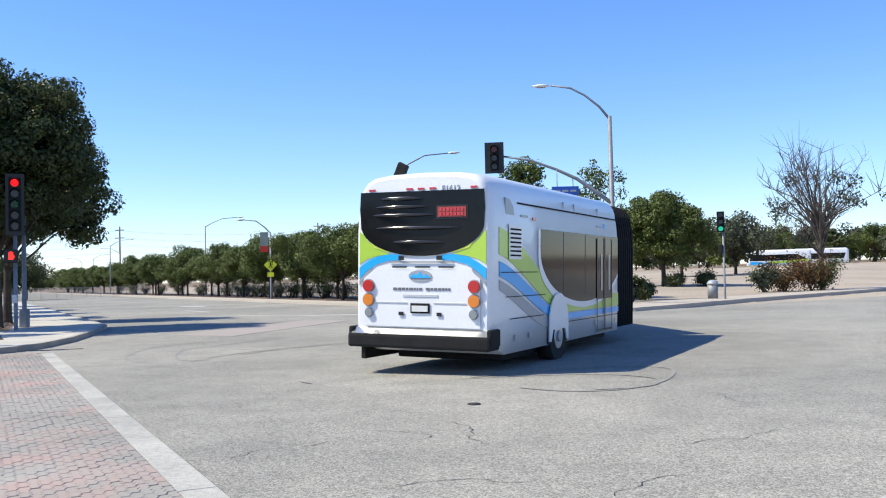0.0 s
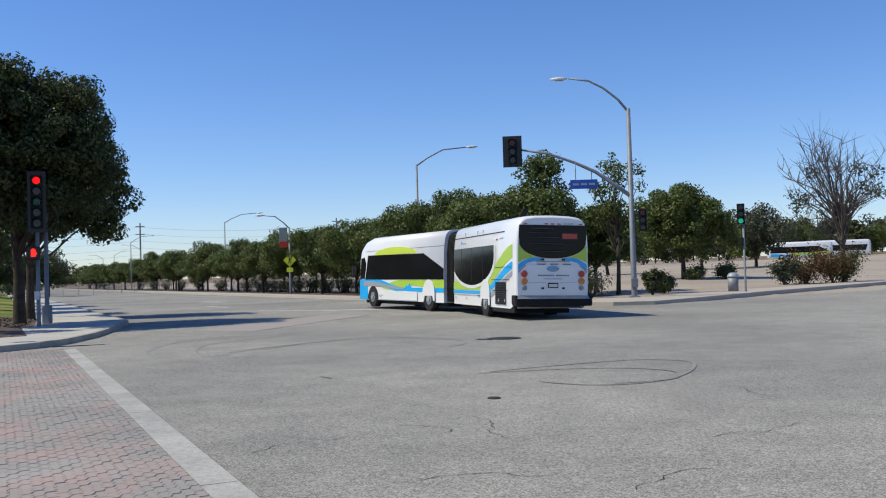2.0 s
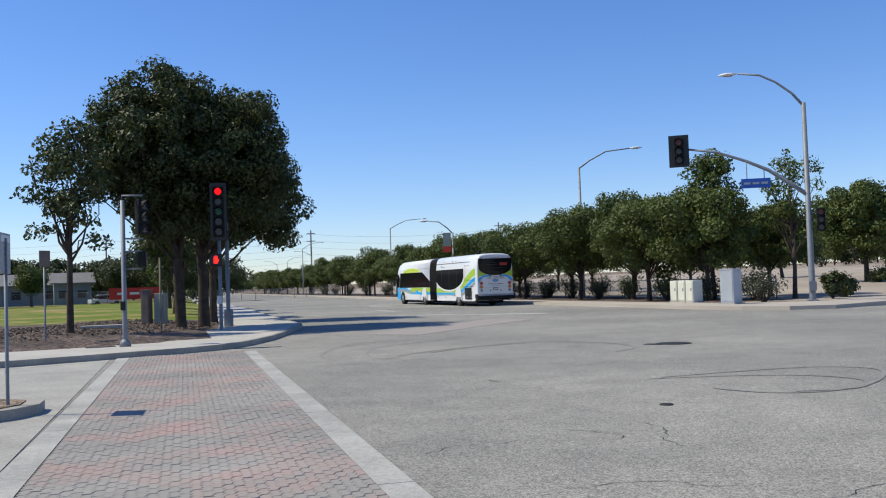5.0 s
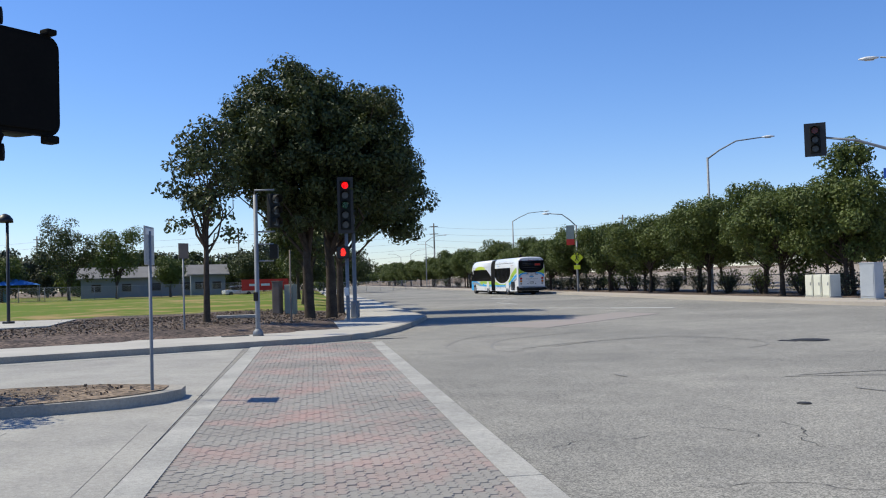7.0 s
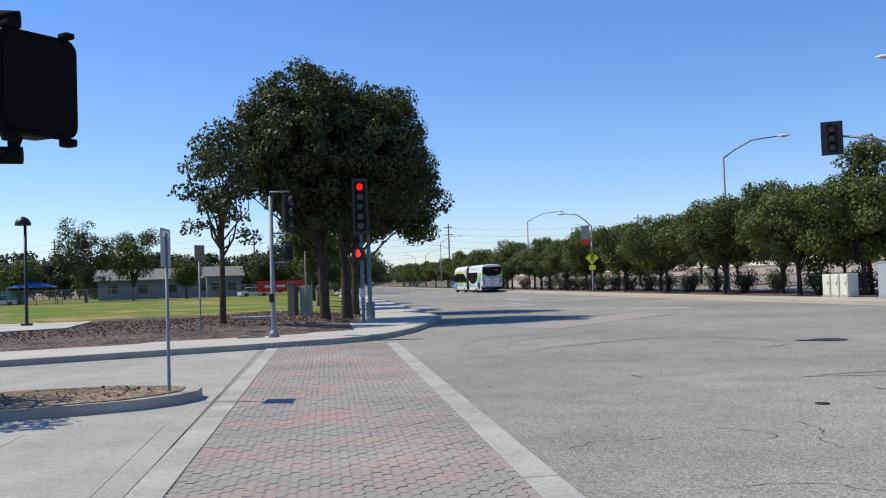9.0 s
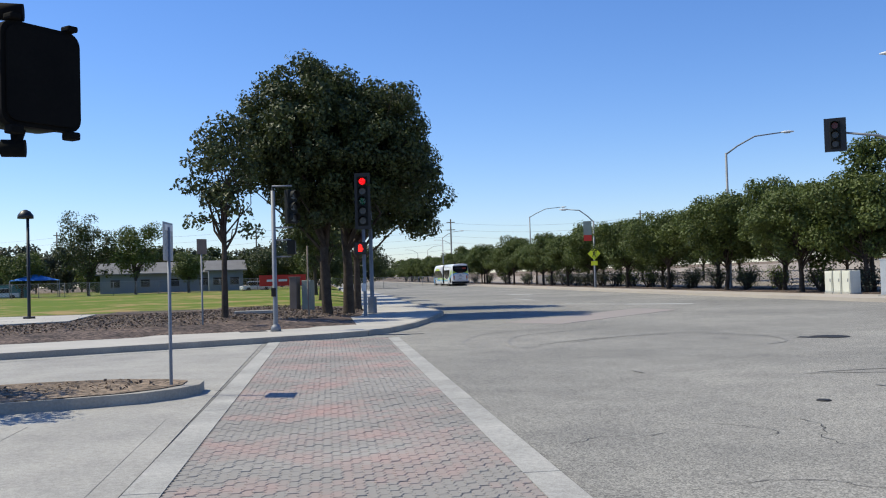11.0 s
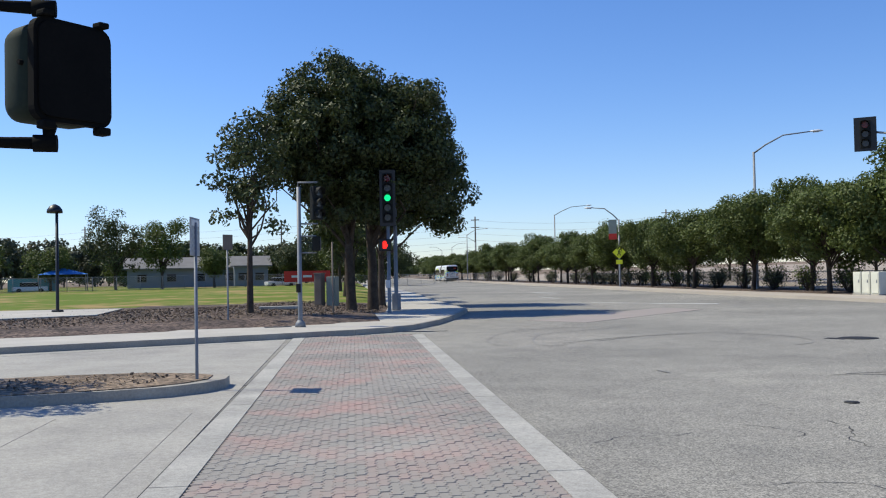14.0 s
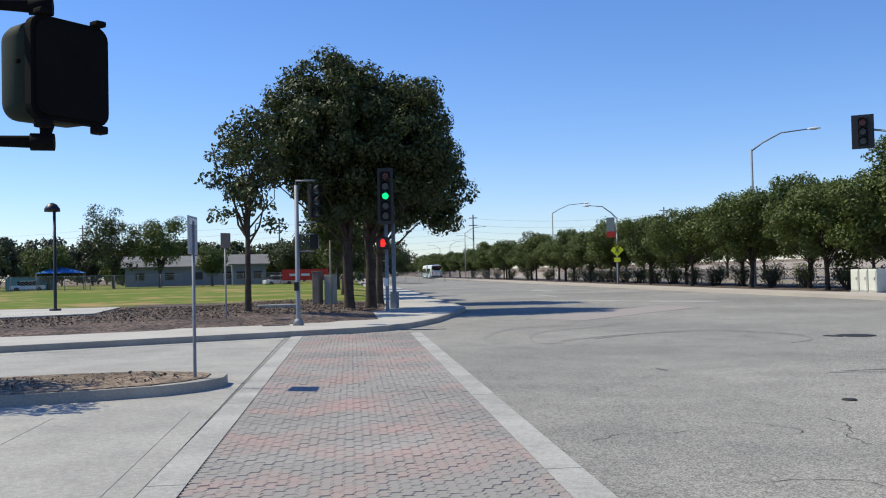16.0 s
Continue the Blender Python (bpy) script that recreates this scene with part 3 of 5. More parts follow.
    for i, (x, y, s, h, k) in enumerate(((24.5, 67.5, 1.6, 2.1, "leafrust"), (26.5, 67.8, 1.8, 2.3, "leafrust"), (22.4, 66.0, 1.0, 1.4, "leafgrey"), (27.6, 69.0, 1.4, 2.0, "leaf"), (20.4, 83, 1.0, 1.1, "leafdark"), (23.2, 83, 1.1, 1.3, "leafdark"), (10.2, 51, 0.5, 1.2, "leafdark"), (11.4, 53.4, 0.7, 1.0, "leafdark"))):
        shrub(standing(x, y), "rusty green shrub on the corner bank" if k == "leafrust" else "low green shrub on the bank", s, h, 90 + i, k, 2600, 0.09, "bank shrubs")
    # behind the park
    for i, (x, y, h, s) in enumerate(((-84, 99, 10.4, 4.2), (-79, 102, 9.4, 3.6), (-97, 88, 6.5, 4), (-103, 84, 6.0, 4), (-92, 96, 5.5, 3), (-75, 108, 5.2, 1.8), (-62, 122, 5, 3), (-67, 128, 5.5, 3.2), (-112, 76, 5.5, 4), (-57, 128, 6.5, 3.2), (-62.5, 125, 7, 3.2), (-68, 131, 6.5, 3.0), (-73, 126, 6, 3.0))):
        tree(standing(x, y), "green tree behind the park fence", h, s, 1.6, 110 + i, 0.15, 80, 90, "leaf" if i % 3 else "leafdark", 0.18, clump=0.7, group="park edge trees")
    # far end of the road
    for i in range(26):
        x, y = at(330 + 13 * i, -6 - (i * 37) % 40 if i % 2 else 30 + (i * 17) % 30)
        tree(standing(x, y), "distant tree closing the road's far end", 6.5 + (i * 5 % 4), 5.5, 1.0, 140 + i, 0.5, 34, 40, "leaf", 0.2, clump=1.3, group="distant trees")
    # woods and gardens closing the horizon
    far = [tree(pose(0, 0, -80), "distant green garden tree on the horizon", 7.0 + k, 4.2, 0.8, 200 + k, 0.4, 40, 60, ("leaf", "leafdark", "leafgrey")[k], 0.2, clump=1.0, group="horizon trees") for k in range(3)]
    i = 0
    for az0, az1, d0, d1, n in ((25, 62, 178, 240, 46), (-36, -4, 222, 290, 44)):
        for q in range(n):
            a = radians(az0 + (az1 - az0) * (q + 0.5) / n)
            d = d0 + (d1 - d0) * ((q * 0.618) % 1)
            m = standing(-d * math.sin(a), d * math.cos(a), -0.3, q * 47)
            if i < 3:
                far[i].matrix_basis = m
            else:
                copy_thing(far[i % 3], m)
            i += 1
    # sapling on the island, close by
    tree(standing(-12.2, 9.4, 0.22), "small dark-leaved tree on the traffic island", 3.7, 1.55, 1.2, 170, 0.06, 70, 80, "leafdark", 0.06, clump=0.24, lobes=10)


planting()


def litter(name, outline, count, size, seed, label, z=None):
    """Bark chips and dry leaves lying on a bed."""
    rng = np.random.default_rng(seed)
    pts = np.array(outline)
    lo, hi = pts.min(0), pts.max(0)
    spots = []
    while len(spots) < count:
        x, y = rng.uniform(lo, hi)
        inside = False
        for (x0, y0), (x1, y1) in zip(outline, outline[1:] + outline[:1]):
            if (y0 > y) != (y1 > y) and x < (x1 - x0) * (y - y0) / (y1 - y0) + x0:
                inside = not inside
        if inside:
            spots.append((x, y, (ground_height(x, y) if z is None else z) + 0.015))
    face = np.tile([0.0, 0.0, 1.0], (count, 1))
    ob = crown(name, np.array(spots), face, size, rng, "chips", None)
    tagged(ob, label, "litter", kind="stuff")


litter("bark_chips", [(-34, 24.5), (-24.5, 21.5), (-21.3, 20.4), (-17.2, 25.5), (-15.7, 29.2), (-15.7, 33.5), (-19.0, 41.5), (-24.5, 44.0), (-24.2, 34.5), (-27.5, 31.0)], 9000, 0.055, 301, "brown bark chips and dry leaves on the mulch bed")
litter("dry_leaves", [(-16.0, 5.2), (-9.7, 9.9), (-8.7, 10.8), (-8.4, 11.7), (-9.5, 12.1), (-16.0, 7.0)], 700, 0.035, 302, "dry leaves on the island soil", 0.165)


# ---- the articulated bus ----
def hull(bm, sections):
    """Loft of bus cross sections: x, half width, drop of the roof, bottom."""
    rings = []
    for x, w, drop, lo in sections:
        half = [(w, lo), (w + 0.01, 1.0), (w + 0.01, 2.48), (w - 0.02, 2.80), (w - 0.06, 3.08), (w - 0.10, 3.20), (w - 0.18, 3.31), (w - 0.32, 3.385), (w - 0.62, 3.43), (0, 3.45)]
        half = [(y, z - drop * max(0, (z - 1.6) / 1.72)) for y, z in half]
        ring = half + [(-y, z) for y, z in half[-2::-1]]
        rings.append([bm.verts.new((x, y, z)) for y, z in ring])
    n = len(rings[0])
    for a, b in zip(rings, rings[1:]):
        for i in range(n):
            bm.faces.new((a[i], a[(i + 1) % n], b[(i + 1) % n], b[i])).smooth = 0 < i < n - 1
    bm.faces.new(rings[0]), bm.faces.new(rings[-1][::-1])
    bmesh.ops.recalc_face_normals(bm, faces=bm.faces)
    return bm


def curve_band(f0, f1, xa, xb, steps=24):
    """Outline between two curves of z over x."""
    xs = [xa + (xb - xa) * i / steps for i in range(steps + 1)]
    return [(x, f0(x)) for x in xs] + [(x, f1(x)) for x in reversed(xs)]


def ease(x, a, b):
    t = min(1, max(0, (x - a) / (b - a)))
    return t * t * (3 - 2 * t)


def wheel(x, side, parent):
    w = part("wheel", disc(bmesh.new(), (0, 0, 0), (0, 1, 0), 0.48, 0.3, 28), "rubber", parent)
    w.matrix_basis = pose(x, side * 1.17, 0.48)
    part("rim", disc(bmesh.new(), (0, side * 0.145, 0), (0, 1, 0), 0.24, 0.03, 24), "chrome", w, "bright metal wheel rim")
    part("hub", disc(bmesh.new(), (0, side * 0.17, 0), (0, 1, 0), 0.11, 0.06, 14), "grey", w)
    return w


def arch(x, side, r=0.58):
    pts = [(x + r * math.cos(a), 0.36 + r * 1.05 * math.sin(a)) for a in [math.pi * i / 16 for i in range(17)]]
    return panel(pts, side * 1.302, side * 1.312)


def fairing(x):
    return [(x + 0.56 * math.cos(a), 0.74 + 0.58 * math.sin(a)) for a in [math.pi * i / 18 for i in range(19)]] + [(x - 0.56, 0.40), (x - 0.46, 0.40), (x - 0.36, 0.62), (x + 0.36, 0.62), (x + 0.46, 0.40), (x + 0.56, 0.40)]


def build_bus():
    bus = thing("articulated_bus", pose(0, 0, 0), "white articulated bus with green and blue swooshes on asphalt", "bus")
    # rear unit
    body = part("rear_body", hull(bmesh.new(), [(-0.76, 1.28, 0, 0.34), (-7.9, 1.28, 0, 0.34), (-8.25, 1.275, 0.015, 0.46), (-8.36, 1.265, 0.03, 0.50), (-8.43, 1.245, 0.055, 0.52), (-8.47, 1.20, 0.10, 0.54)]), "white", bus, "white rear unit body")
    for s in (1, -1):
        yo = lambda k: (s * (1.29 + 0.004 * k), s * (1.294 + 0.004 * k))
        bowl = [(-0.80, 2.52), (-6.15, 2.52)] + [(-3.35 - 2.8 * math.cos(a), 2.10 - 1.0 * math.sin(a)) for a in [math.pi * 0.865 * i / 26 for i in range(27)]]
        grn = curve_band(lambda x: 0.92 + 1.15 * ease(-x, 4.6, 8.6), lambda x: 1.22 + 1.28 * ease(-x, 4.4, 8.4), -0.72, -8.15)
        part("green_swoosh", panel(grn, *yo(1)), "green", body)
        blu = curve_band(lambda x: 0.78 + 0.95 * ease(-x, 4.8, 8.8), lambda x: 0.90 + 1.05 * ease(-x, 4.6, 8.6), -0.72, -8.15)
        part("blue_swoosh", panel(blu, *yo(2)), "blue", body)
        gry = curve_band(lambda x: 0.66 + 0.9 * ease(-x, 5.4, 9.0), lambda x: 0.75 + 0.92 * ease(-x, 4.9, 8.8), -4.2, -8.15)
        part("grey_swoosh", panel(gry, *yo(1)), "grey", body)
        rim = [(x * 1.0 - (0.12 if x < -5 else 0), z - (0.12 if z < 2.5 else -0.0)) for x, z in bowl if x < -0.79]
        part("window_surround", panel(rim, *yo(3)), "white", body)
        part("window", panel(bowl, *yo(4)), "glass", body, "dark tinted bowl-shaped side window")
        for x in (-1.95, -3.4, -4.85):
            part("pane_joint", panel([(x, 1.25), (x + 0.03, 1.25), (x + 0.03, 2.5), (x, 2.5)], *yo(5)), "black", body)
        part("wheel_fairing", panel(fairing(-5.19), s * 1.318, s * 1.345), "white", body)
        part("wheel_arch", arch(-5.19, s), "dullblack", body)
        part("roof_seam", panel([(-0.7, 2.925), (-7.2, 2.925), (-7.2, 2.955), (-0.7, 2.955)], s * 1.21, s * 1.252), "dullblack", body)
        for x0, x1, z in ((-6.3, -8.1, 1.72), (-6.0, -7.7, 0.92), (-5.9, -7.9, 1.30), (-0.8, -4.5, 0.72)):
            part("panel_seam", panel([(x0, z), (x1, z), (x1, z + 0.014), (x0, z + 0.014)], *yo(5)), "dullblack", body)
        for x in (-2.2, -3.9, -4.6):
            part("roof_rib", panel([(x, 2.98), (x - 0.03, 2.98), (x - 0.03, 3.12), (x, 3.12)], s * 1.19, s * 1.238), "grey", body)
        for k, (x, w) in enumerate(((-1.75, 0.14), (-1.95, 0.5), (-6.75, 0.35))):
            part("lettering_bar" if k else "emblem", panel([(x, 2.70), (x - w, 2.70), (x - w, 2.74 + 0.05 * (k == 0)), (x, 2.74 + 0.05 * (k == 0))], s * 1.255, s * 1.281), "grey" if k else "blue", body)
        part("marker_lamp", panel([(-6.35, 2.66), (-6.5, 2.66), (-6.5, 2.72), (-6.35, 2.72)], s * 1.26, s * 1.286), "red", body, "red side marker lamp")
        wheel(-5.19, s, bus)
        if s > 0:
            part("engine_grille", panel([(-6.35, 0.46), (-7.5, 0.46), (-7.5, 1.22), (-6.35, 1.22)], *yo(5)), "dullblack", body, "black louvred engine grille")
            for i in range(9):
                part("louvre", panel([(-6.38, 0.5 + i * 0.078), (-7.47, 0.5 + i * 0.078), (-7.47, 0.525 + i * 0.078), (-6.38, 0.525 + i * 0.078)], *yo(7)), "black", body)
        else:
            for i in range(2):
                x = -1.35 - i * 0.62
                leaf_ = part("door_leaf", panel([(x, 1.12), (x - 0.60, 1.12), (x - 0.60, 2.44), (x, 2.44)], *yo(6)), "glass", body, "dark glazed bus door leaf")
                for q in (0.0, 0.55):
                    part("door_stile", panel([(x - q, 0.40), (x - q - 0.045, 0.40), (x - q - 0.045, 2.46), (x - q, 2.46)], *yo(8)), "black", leaf_)
                part("door_rail", panel([(x, 0.40), (x - 0.6, 0.40), (x - 0.6, 0.45), (x, 0.45)], *yo(9)), "black", leaf_)
                part("grab_panel", panel([(x - 0.16, 1.30), (x - 0.30, 1.30), (x - 0.30, 2.10), (x - 0.16, 2.10)], *yo(8)), "smoke", leaf_)
            part("grille_frame", panel([(-7.15, 1.95), (-7.75, 1.95), (-7.75, 2.55), (-7.15, 2.55)], *yo(5)), "white", body)
            for i in range(7):
                part("vent_slot", panel([(-7.2, 2.0 + i * 0.075), (-7.7, 2.0 + i * 0.075), (-7.7, 2.03 + i * 0.075), (-7.2, 2.03 + i * 0.075)], *yo(8)), "dullblack", body)
            part("roof_window", panel([(-7.35, 2.62), (-7.8, 2.62), (-7.8, 3.0), (-7.62, 2.98), (-7.46, 2.88)], *(-1.268, -1.20)), "grey", body, "grey louvred roof corner vent")
        for x in (-1.1, -2.6, -6.7, -7.4):
            part("marker_lamp", panel([(x, 0.55), (x - 0.1, 0.55), (x - 0.1, 0.65), (x, 0.65)], *yo(8)), "grey", body)
    # rear face
    xr = -8.47
    rp = lambda pts, k, material, name, label="", parent=body: part(name, rear_plate(pts, xr - 0.004 * k, xr - 0.004 * k - 0.012), material, parent, label)
    top = [(-1.17, 3.10), (1.17, 3.10)]
    bowl = [(1.185, 2.80)] + [(1.18 * math.cos(a), 2.62 - 0.62 * math.sin(a) ** 0.85) for a in [math.pi * (0.06 + 0.88 * i / 22) for i in range(23)]] + [(-1.185, 2.80)]
    for s in (1, -1):
        side = [(1.16 * math.cos(q) + 0.02, 2.62 - 0.66 * math.sin(q) ** 0.85) for q in [0.32 + 0.73 * k / 8 for k in range(9)]]
        rp([(s * 1.2, 2.42)] + [(s * y, z) for y, z in side] + [(s * 0.85, 2.00), (s * 1.05, 1.95), (s * 1.2, 1.86)], 0, "green", "green_flash")
        rp([(s * 0.40, 2.02), (s * 0.62, 2.03), (s * 0.86, 1.99), (s * 1.05, 1.90), (s * 1.2, 1.80), (s * 1.2, 1.60), (s * 1.05, 1.74), (s * 0.86, 1.86), (s * 0.62, 1.92), (s * 0.40, 1.93)], 1, "blue", "blue_flash")
        rp([(s * 0.95, 1.79), (s * 1.08, 1.70), (s * 1.2, 1.58), (s * 1.2, 1.50), (s * 1.08, 1.64), (s * 0.95, 1.75)], 2, "grey", "grey_flash")
        for k in range(2):
            rp([(s * (0.62 - 0.1 * k), 2.06 + 0.03 * k), (s * (0.9 - 0.05 * k), 2.14 + 0.1 * k), (s * (1.06 - 0.02 * k), 2.36 + 0.1 * k), (s * (1.04 - 0.02 * k), 2.37 + 0.1 * k), (s * (0.88 - 0.05 * k), 2.165 + 0.1 * k), (s * (0.6 - 0.1 * k), 2.075 + 0.03 * k)], 2, "lime", "pinstripe")
    win = rp(top + bowl, 3, "glass", "rear_window", "black bowl-shaped rear engine cover")
    for y, z, w in ((0.36, 2.98, 0.42), (0.36, 2.84, 0.52), (0.32, 2.70, 0.62), (0.06, 2.48, 0.82), (0.04, 2.24, 0.50)):
        bm = bmesh.new()
        bmesh.ops.create_uvsphere(bm, u_segments=20, v_segments=10, radius=1.0, matrix=pose(xr - 0.014, y, z) @ Matrix.Diagonal((0.075, w, 0.042, 1)))
        part("louvre", bm, "gloss", win, "glossy black curved louvre", True)
    sign = rp([(-0.30, 2.62), (-0.88, 2.62), (-0.88, 2.85), (-0.30, 2.85)], 5, "black", "route_sign_frame", "black frame of the rear route sign")
    rp([(-0.33, 2.65), (-0.85, 2.65), (-0.85, 2.82), (-0.33, 2.82)], 7, "led", "route_sign", "dull red lit rear route sign", sign)
    for r in (0, 1):
        for k in range(7):
            y = -0.365 - k * 0.066
            rp([(y, 2.67 + r * 0.075), (y - 0.045, 2.67 + r * 0.075), (y - 0.045, 2.725 + r * 0.075), (y, 2.725 + r * 0.075)], 9, "red", "lettering_bar", "", sign)
    rp([(-1.10, 0.80), (1.10, 0.80), (1.10, 1.62), (0.9, 1.77), (-0.9, 1.77), (-1.10, 1.62)], 3, "white", "engine_hatch")
    rp([(-0.6, 1.885), (0.6, 1.885), (0.6, 1.91), (-0.6, 1.91)], 4, "grey", "trim_strip")
    for y in (-0.48, -0.04, 0.4):
        rp([(y - 0.14, 1.80), (y + 0.14, 1.80), (y + 0.14, 1.825), (y - 0.14, 1.825)], 5, "black", "vent_slot")
    for y in (-0.36, 0.36):
        rp([(y - 0.05, 1.93), (y + 0.05, 1.93), (y + 0.05, 2.0), (y - 0.05, 2.0)], 9, "black", "latch")
        rp([(y - 0.045, 0.99), (y + 0.045, 0.99), (y + 0.045, 1.05), (y - 0.045, 1.05)], 9, "black", "latch")
    rp([(0.22 * math.cos(a), 1.66 + 0.10 * math.sin(a)) for a in [math.tau * k / 24 for k in range(24)]], 6, "grey", "emblem")
    rp([(-0.20, 1.63), (-0.12, 1.69), (-0.05, 1.66), (0.0, 1.73), (0.07, 1.67), (0.13, 1.70), (0.20, 1.63)], 9, "blue", "emblem_peak")
    x = 0.52
    for w in (0.10, 0.08, 0.08, 0.06, 0.09, 0.05, 0.04, 0.07, 0.0, 0.1, 0.06, 0.08, 0.07, 0.06, 0.04, 0.05):
        if w:
            rp([(x, 1.42), (x - w * 0.7, 1.42), (x - w * 0.7, 1.462), (x, 1.462)], 6, "lettering", "lettering_bar")
        x -= w * 0.7 + 0.022 if w else 0.05
    rp([(-0.33, 1.31), (0.33, 1.31), (0.33, 1.345), (-0.33, 1.345)], 6, "paleletter", "lettering_bar")
    rp([(-0.85, 1.20), (-0.25, 1.20), (-0.25, 1.215), (-0.85, 1.215)], 6, "paleletter", "lettering_bar")
    rp([(0.85, 1.20), (0.25, 1.20), (0.25, 1.215), (0.85, 1.215)], 6, "paleletter", "lettering_bar")
    plate = rp([(-0.18, 1.03), (0.18, 1.03), (0.18, 1.20), (-0.18, 1.20)], 8, "dullblack", "number_plate")
    rp([(-0.15, 1.06), (0.15, 1.06), (0.15, 1.16), (-0.15, 1.16)], 11, "signwhite", "plate_bar")
    for s in (1, -1):
        for z, m_, r in ((1.49, "red", 0.1), (1.25, "amber", 0.1), (1.03, "smoke", 0.07)):
            part("lamp_bezel", disc(bmesh.new(), (xr - 0.02, s * 1.03 * (0.97 if z > 1.2 else 0.96), z), (1, 0, 0), r + 0.018, 0.04), "grey", body)
            part("tail_lamp", disc(bmesh.new(), (xr - 0.045, s * 1.03 * (0.97 if z > 1.2 else 0.96), z), (1, 0, 0), r, 0.05), m_, body, {"red": "round red tail lamp", "amber": "round amber turn lamp", "smoke": "round clear reverse lamp"}[m_])
    for y in (0.95, 0.22, 0.0, -0.22, -0.98):
        rp([(y - 0.06, 3.12), (y + 0.06, 3.12), (y + 0.06, 3.155), (y - 0.06, 3.155)], 1, "red", "marker_lamp", "red roof marker lamp")
    txt = bpy.data.curves.new("fleet_number", "FONT")
    txt.body, txt.size, txt.extrude, txt.align_x = "F1612", 0.14, 0.004, "CENTER"
    txt.materials.append(M["grey"])
    fleet = new("fleet_number", txt)
    fleet.parent, fleet.matrix_basis = body, pose(xr - 0.006, -0.56, 3.085, 90, 0, -90)
    part("bumper", boxed(-8.66, -8.2, -1.33, 1.33, 0.44, 0.68, 0.045), "dullblack", bus, "black rubber rear bumper")
    part("bumper_top", panel([(-8.63, 0.675), (-8.47, 0.78), (-8.3, 0.78), (-8.3, 0.66)], -1.27, 1.27), "brushed", bus, "bright metal bumper step")
    for s in (1, -1):
        part("bumper_end", boxed(-8.60, -8.2, s * 1.30 - 0.045, s * 1.30 + 0.045, 0.50, 0.79, 0.03), "dullblack", bus)
    part("undertray", boxed(-8.2, -6.0, -1.10, 1.10, 0.40, 0.52, 0.03), "dullblack", bus)
    part("chassis", boxed(-7.4, -0.9, -1.02, 1.02, 0.17, 0.42, 0.04), "dullblack", bus, "dark chassis under the rear unit")
    part("skirt", boxed(-8.3, -5.9, 1.17, 1.27, 0.20, 0.44, 0.02), "dullblack", bus)
    part("exhaust_cowl", boxed(-0.05, 0.05, -0.10, 0.10, 0.0, 0.34, 0.02, pose(-7.75, 0.85, 3.36, 28, -10, 0)), "dullblack", bus)
    # bellows
    for i in range(15):
        bm = bmesh.new()
        x = -0.76 + i * 0.1
        w = 1.24 if i % 2 else 1.275
        hull(bm, [(x, w, 0.06, 0.40), (x + 0.05, w - 0.06, 0.10, 0.44), (x + 0.1, w, 0.06, 0.40)])
        part("bellows_fold", bm, "bellows", bus, "black rubber bellows fold")
    # front unit, turns at the joint
    front = part("front_body", hull(bmesh.new(), [(0.74, 1.28, 0, 0.34), (8.6, 1.28, 0.02, 0.34), (9.3, 1.27, 0.16, 0.34), (9.8, 1.22, 0.42, 0.34), (10.1, 1.1, 0.75, 0.36), (10.22, 0.95, 1.0, 0.4)]), "white", bus, "white front unit body")
    for s in (1, -1):
        yo = lambda k: (s * (1.29 + 0.004 * k), s * (1.294 + 0.004 * k))
        part("window", panel([(0.75, 1.32), (0.75, 1.78), (2.6, 2.46), (8.7, 2.50), (9.05, 1.32)], *yo(3)), "glass", front, "long dark tinted side window")
        part("cab_window", panel([(9.15, 1.32), (8.95, 2.1), (9.2, 2.42), (9.6, 2.36), (9.72, 1.32)], s * 1.255, s * 1.285), "glass", front)
        part("sun_arc", panel([(3.3, 2.49)] + [(5.6 - 2.3 * math.cos(a), 2.49 + 0.34 * math.sin(a)) for a in [math.pi * i / 16 for i in range(17)]], s * 1.255, s * 1.300), "lime", front, "lime yellow half-disc over the window")
        part("green_field", panel(curve_band(lambda x: 0.95 - 0.1 * math.sin(x * 1.3), lambda x: 1.30 - 0.25 * ease(x, 5.0, 7.2), 0.7, 7.0), *yo(1)), "green", front)
        part("blue_wave", panel(curve_band(lambda x: 0.78 + 0.45 * ease(x, 5.0, 8.5), lambda x: 0.96 + 0.40 * ease(x, 4.6, 8.0), 0.7, 9.5), *yo(2)), "blue", front)
        part("grey_wave", panel(curve_band(lambda x: 0.88 + 0.12 * ease(x, 5, 8), lambda x: 0.97 + 0.26 * ease(x, 4.8, 8.3), 4.6, 9.3), *yo(3)), "grey", front)
        part("mountain", panel([(3.4, 0.80), (3.6, 0.95), (3.75, 0.92), (4.0, 1.17), (4.15, 1.02), (4.3, 1.08), (4.55, 0.90), (4.8, 0.80)], *yo(4)), "blue", front)
        part("nose_side", panel([(8.72, 0.36), (9.74, 0.36), (9.74, 1.30), (8.7, 1.30), (8.75, 1.12)], s * 1.262, s * 1.297), "blue", front)
        part("skirt_field", panel([(3.2, 0.38), (7.4, 0.38), (7.4, 0.72), (5, 0.8), (3.2, 0.78)], *yo(5)), "white", front)
        part("wheel_fairing", panel(fairing(2.05), s * 1.318, s * 1.345), "white", front)
        for x in (2.05, 8.06):
            part("wheel_arch", arch(x, s, 0.62 if x > 5 else 0.56), "dullblack", front)
            wheel(x, s, front)
        part("mirror_arm", tube(bmesh.new(), [(9.8, s * 1.15, 2.2), (10.2, s * 1.35, 2.2), (10.25, s * 1.42, 2.0)], 0.02, 6), "black", front)
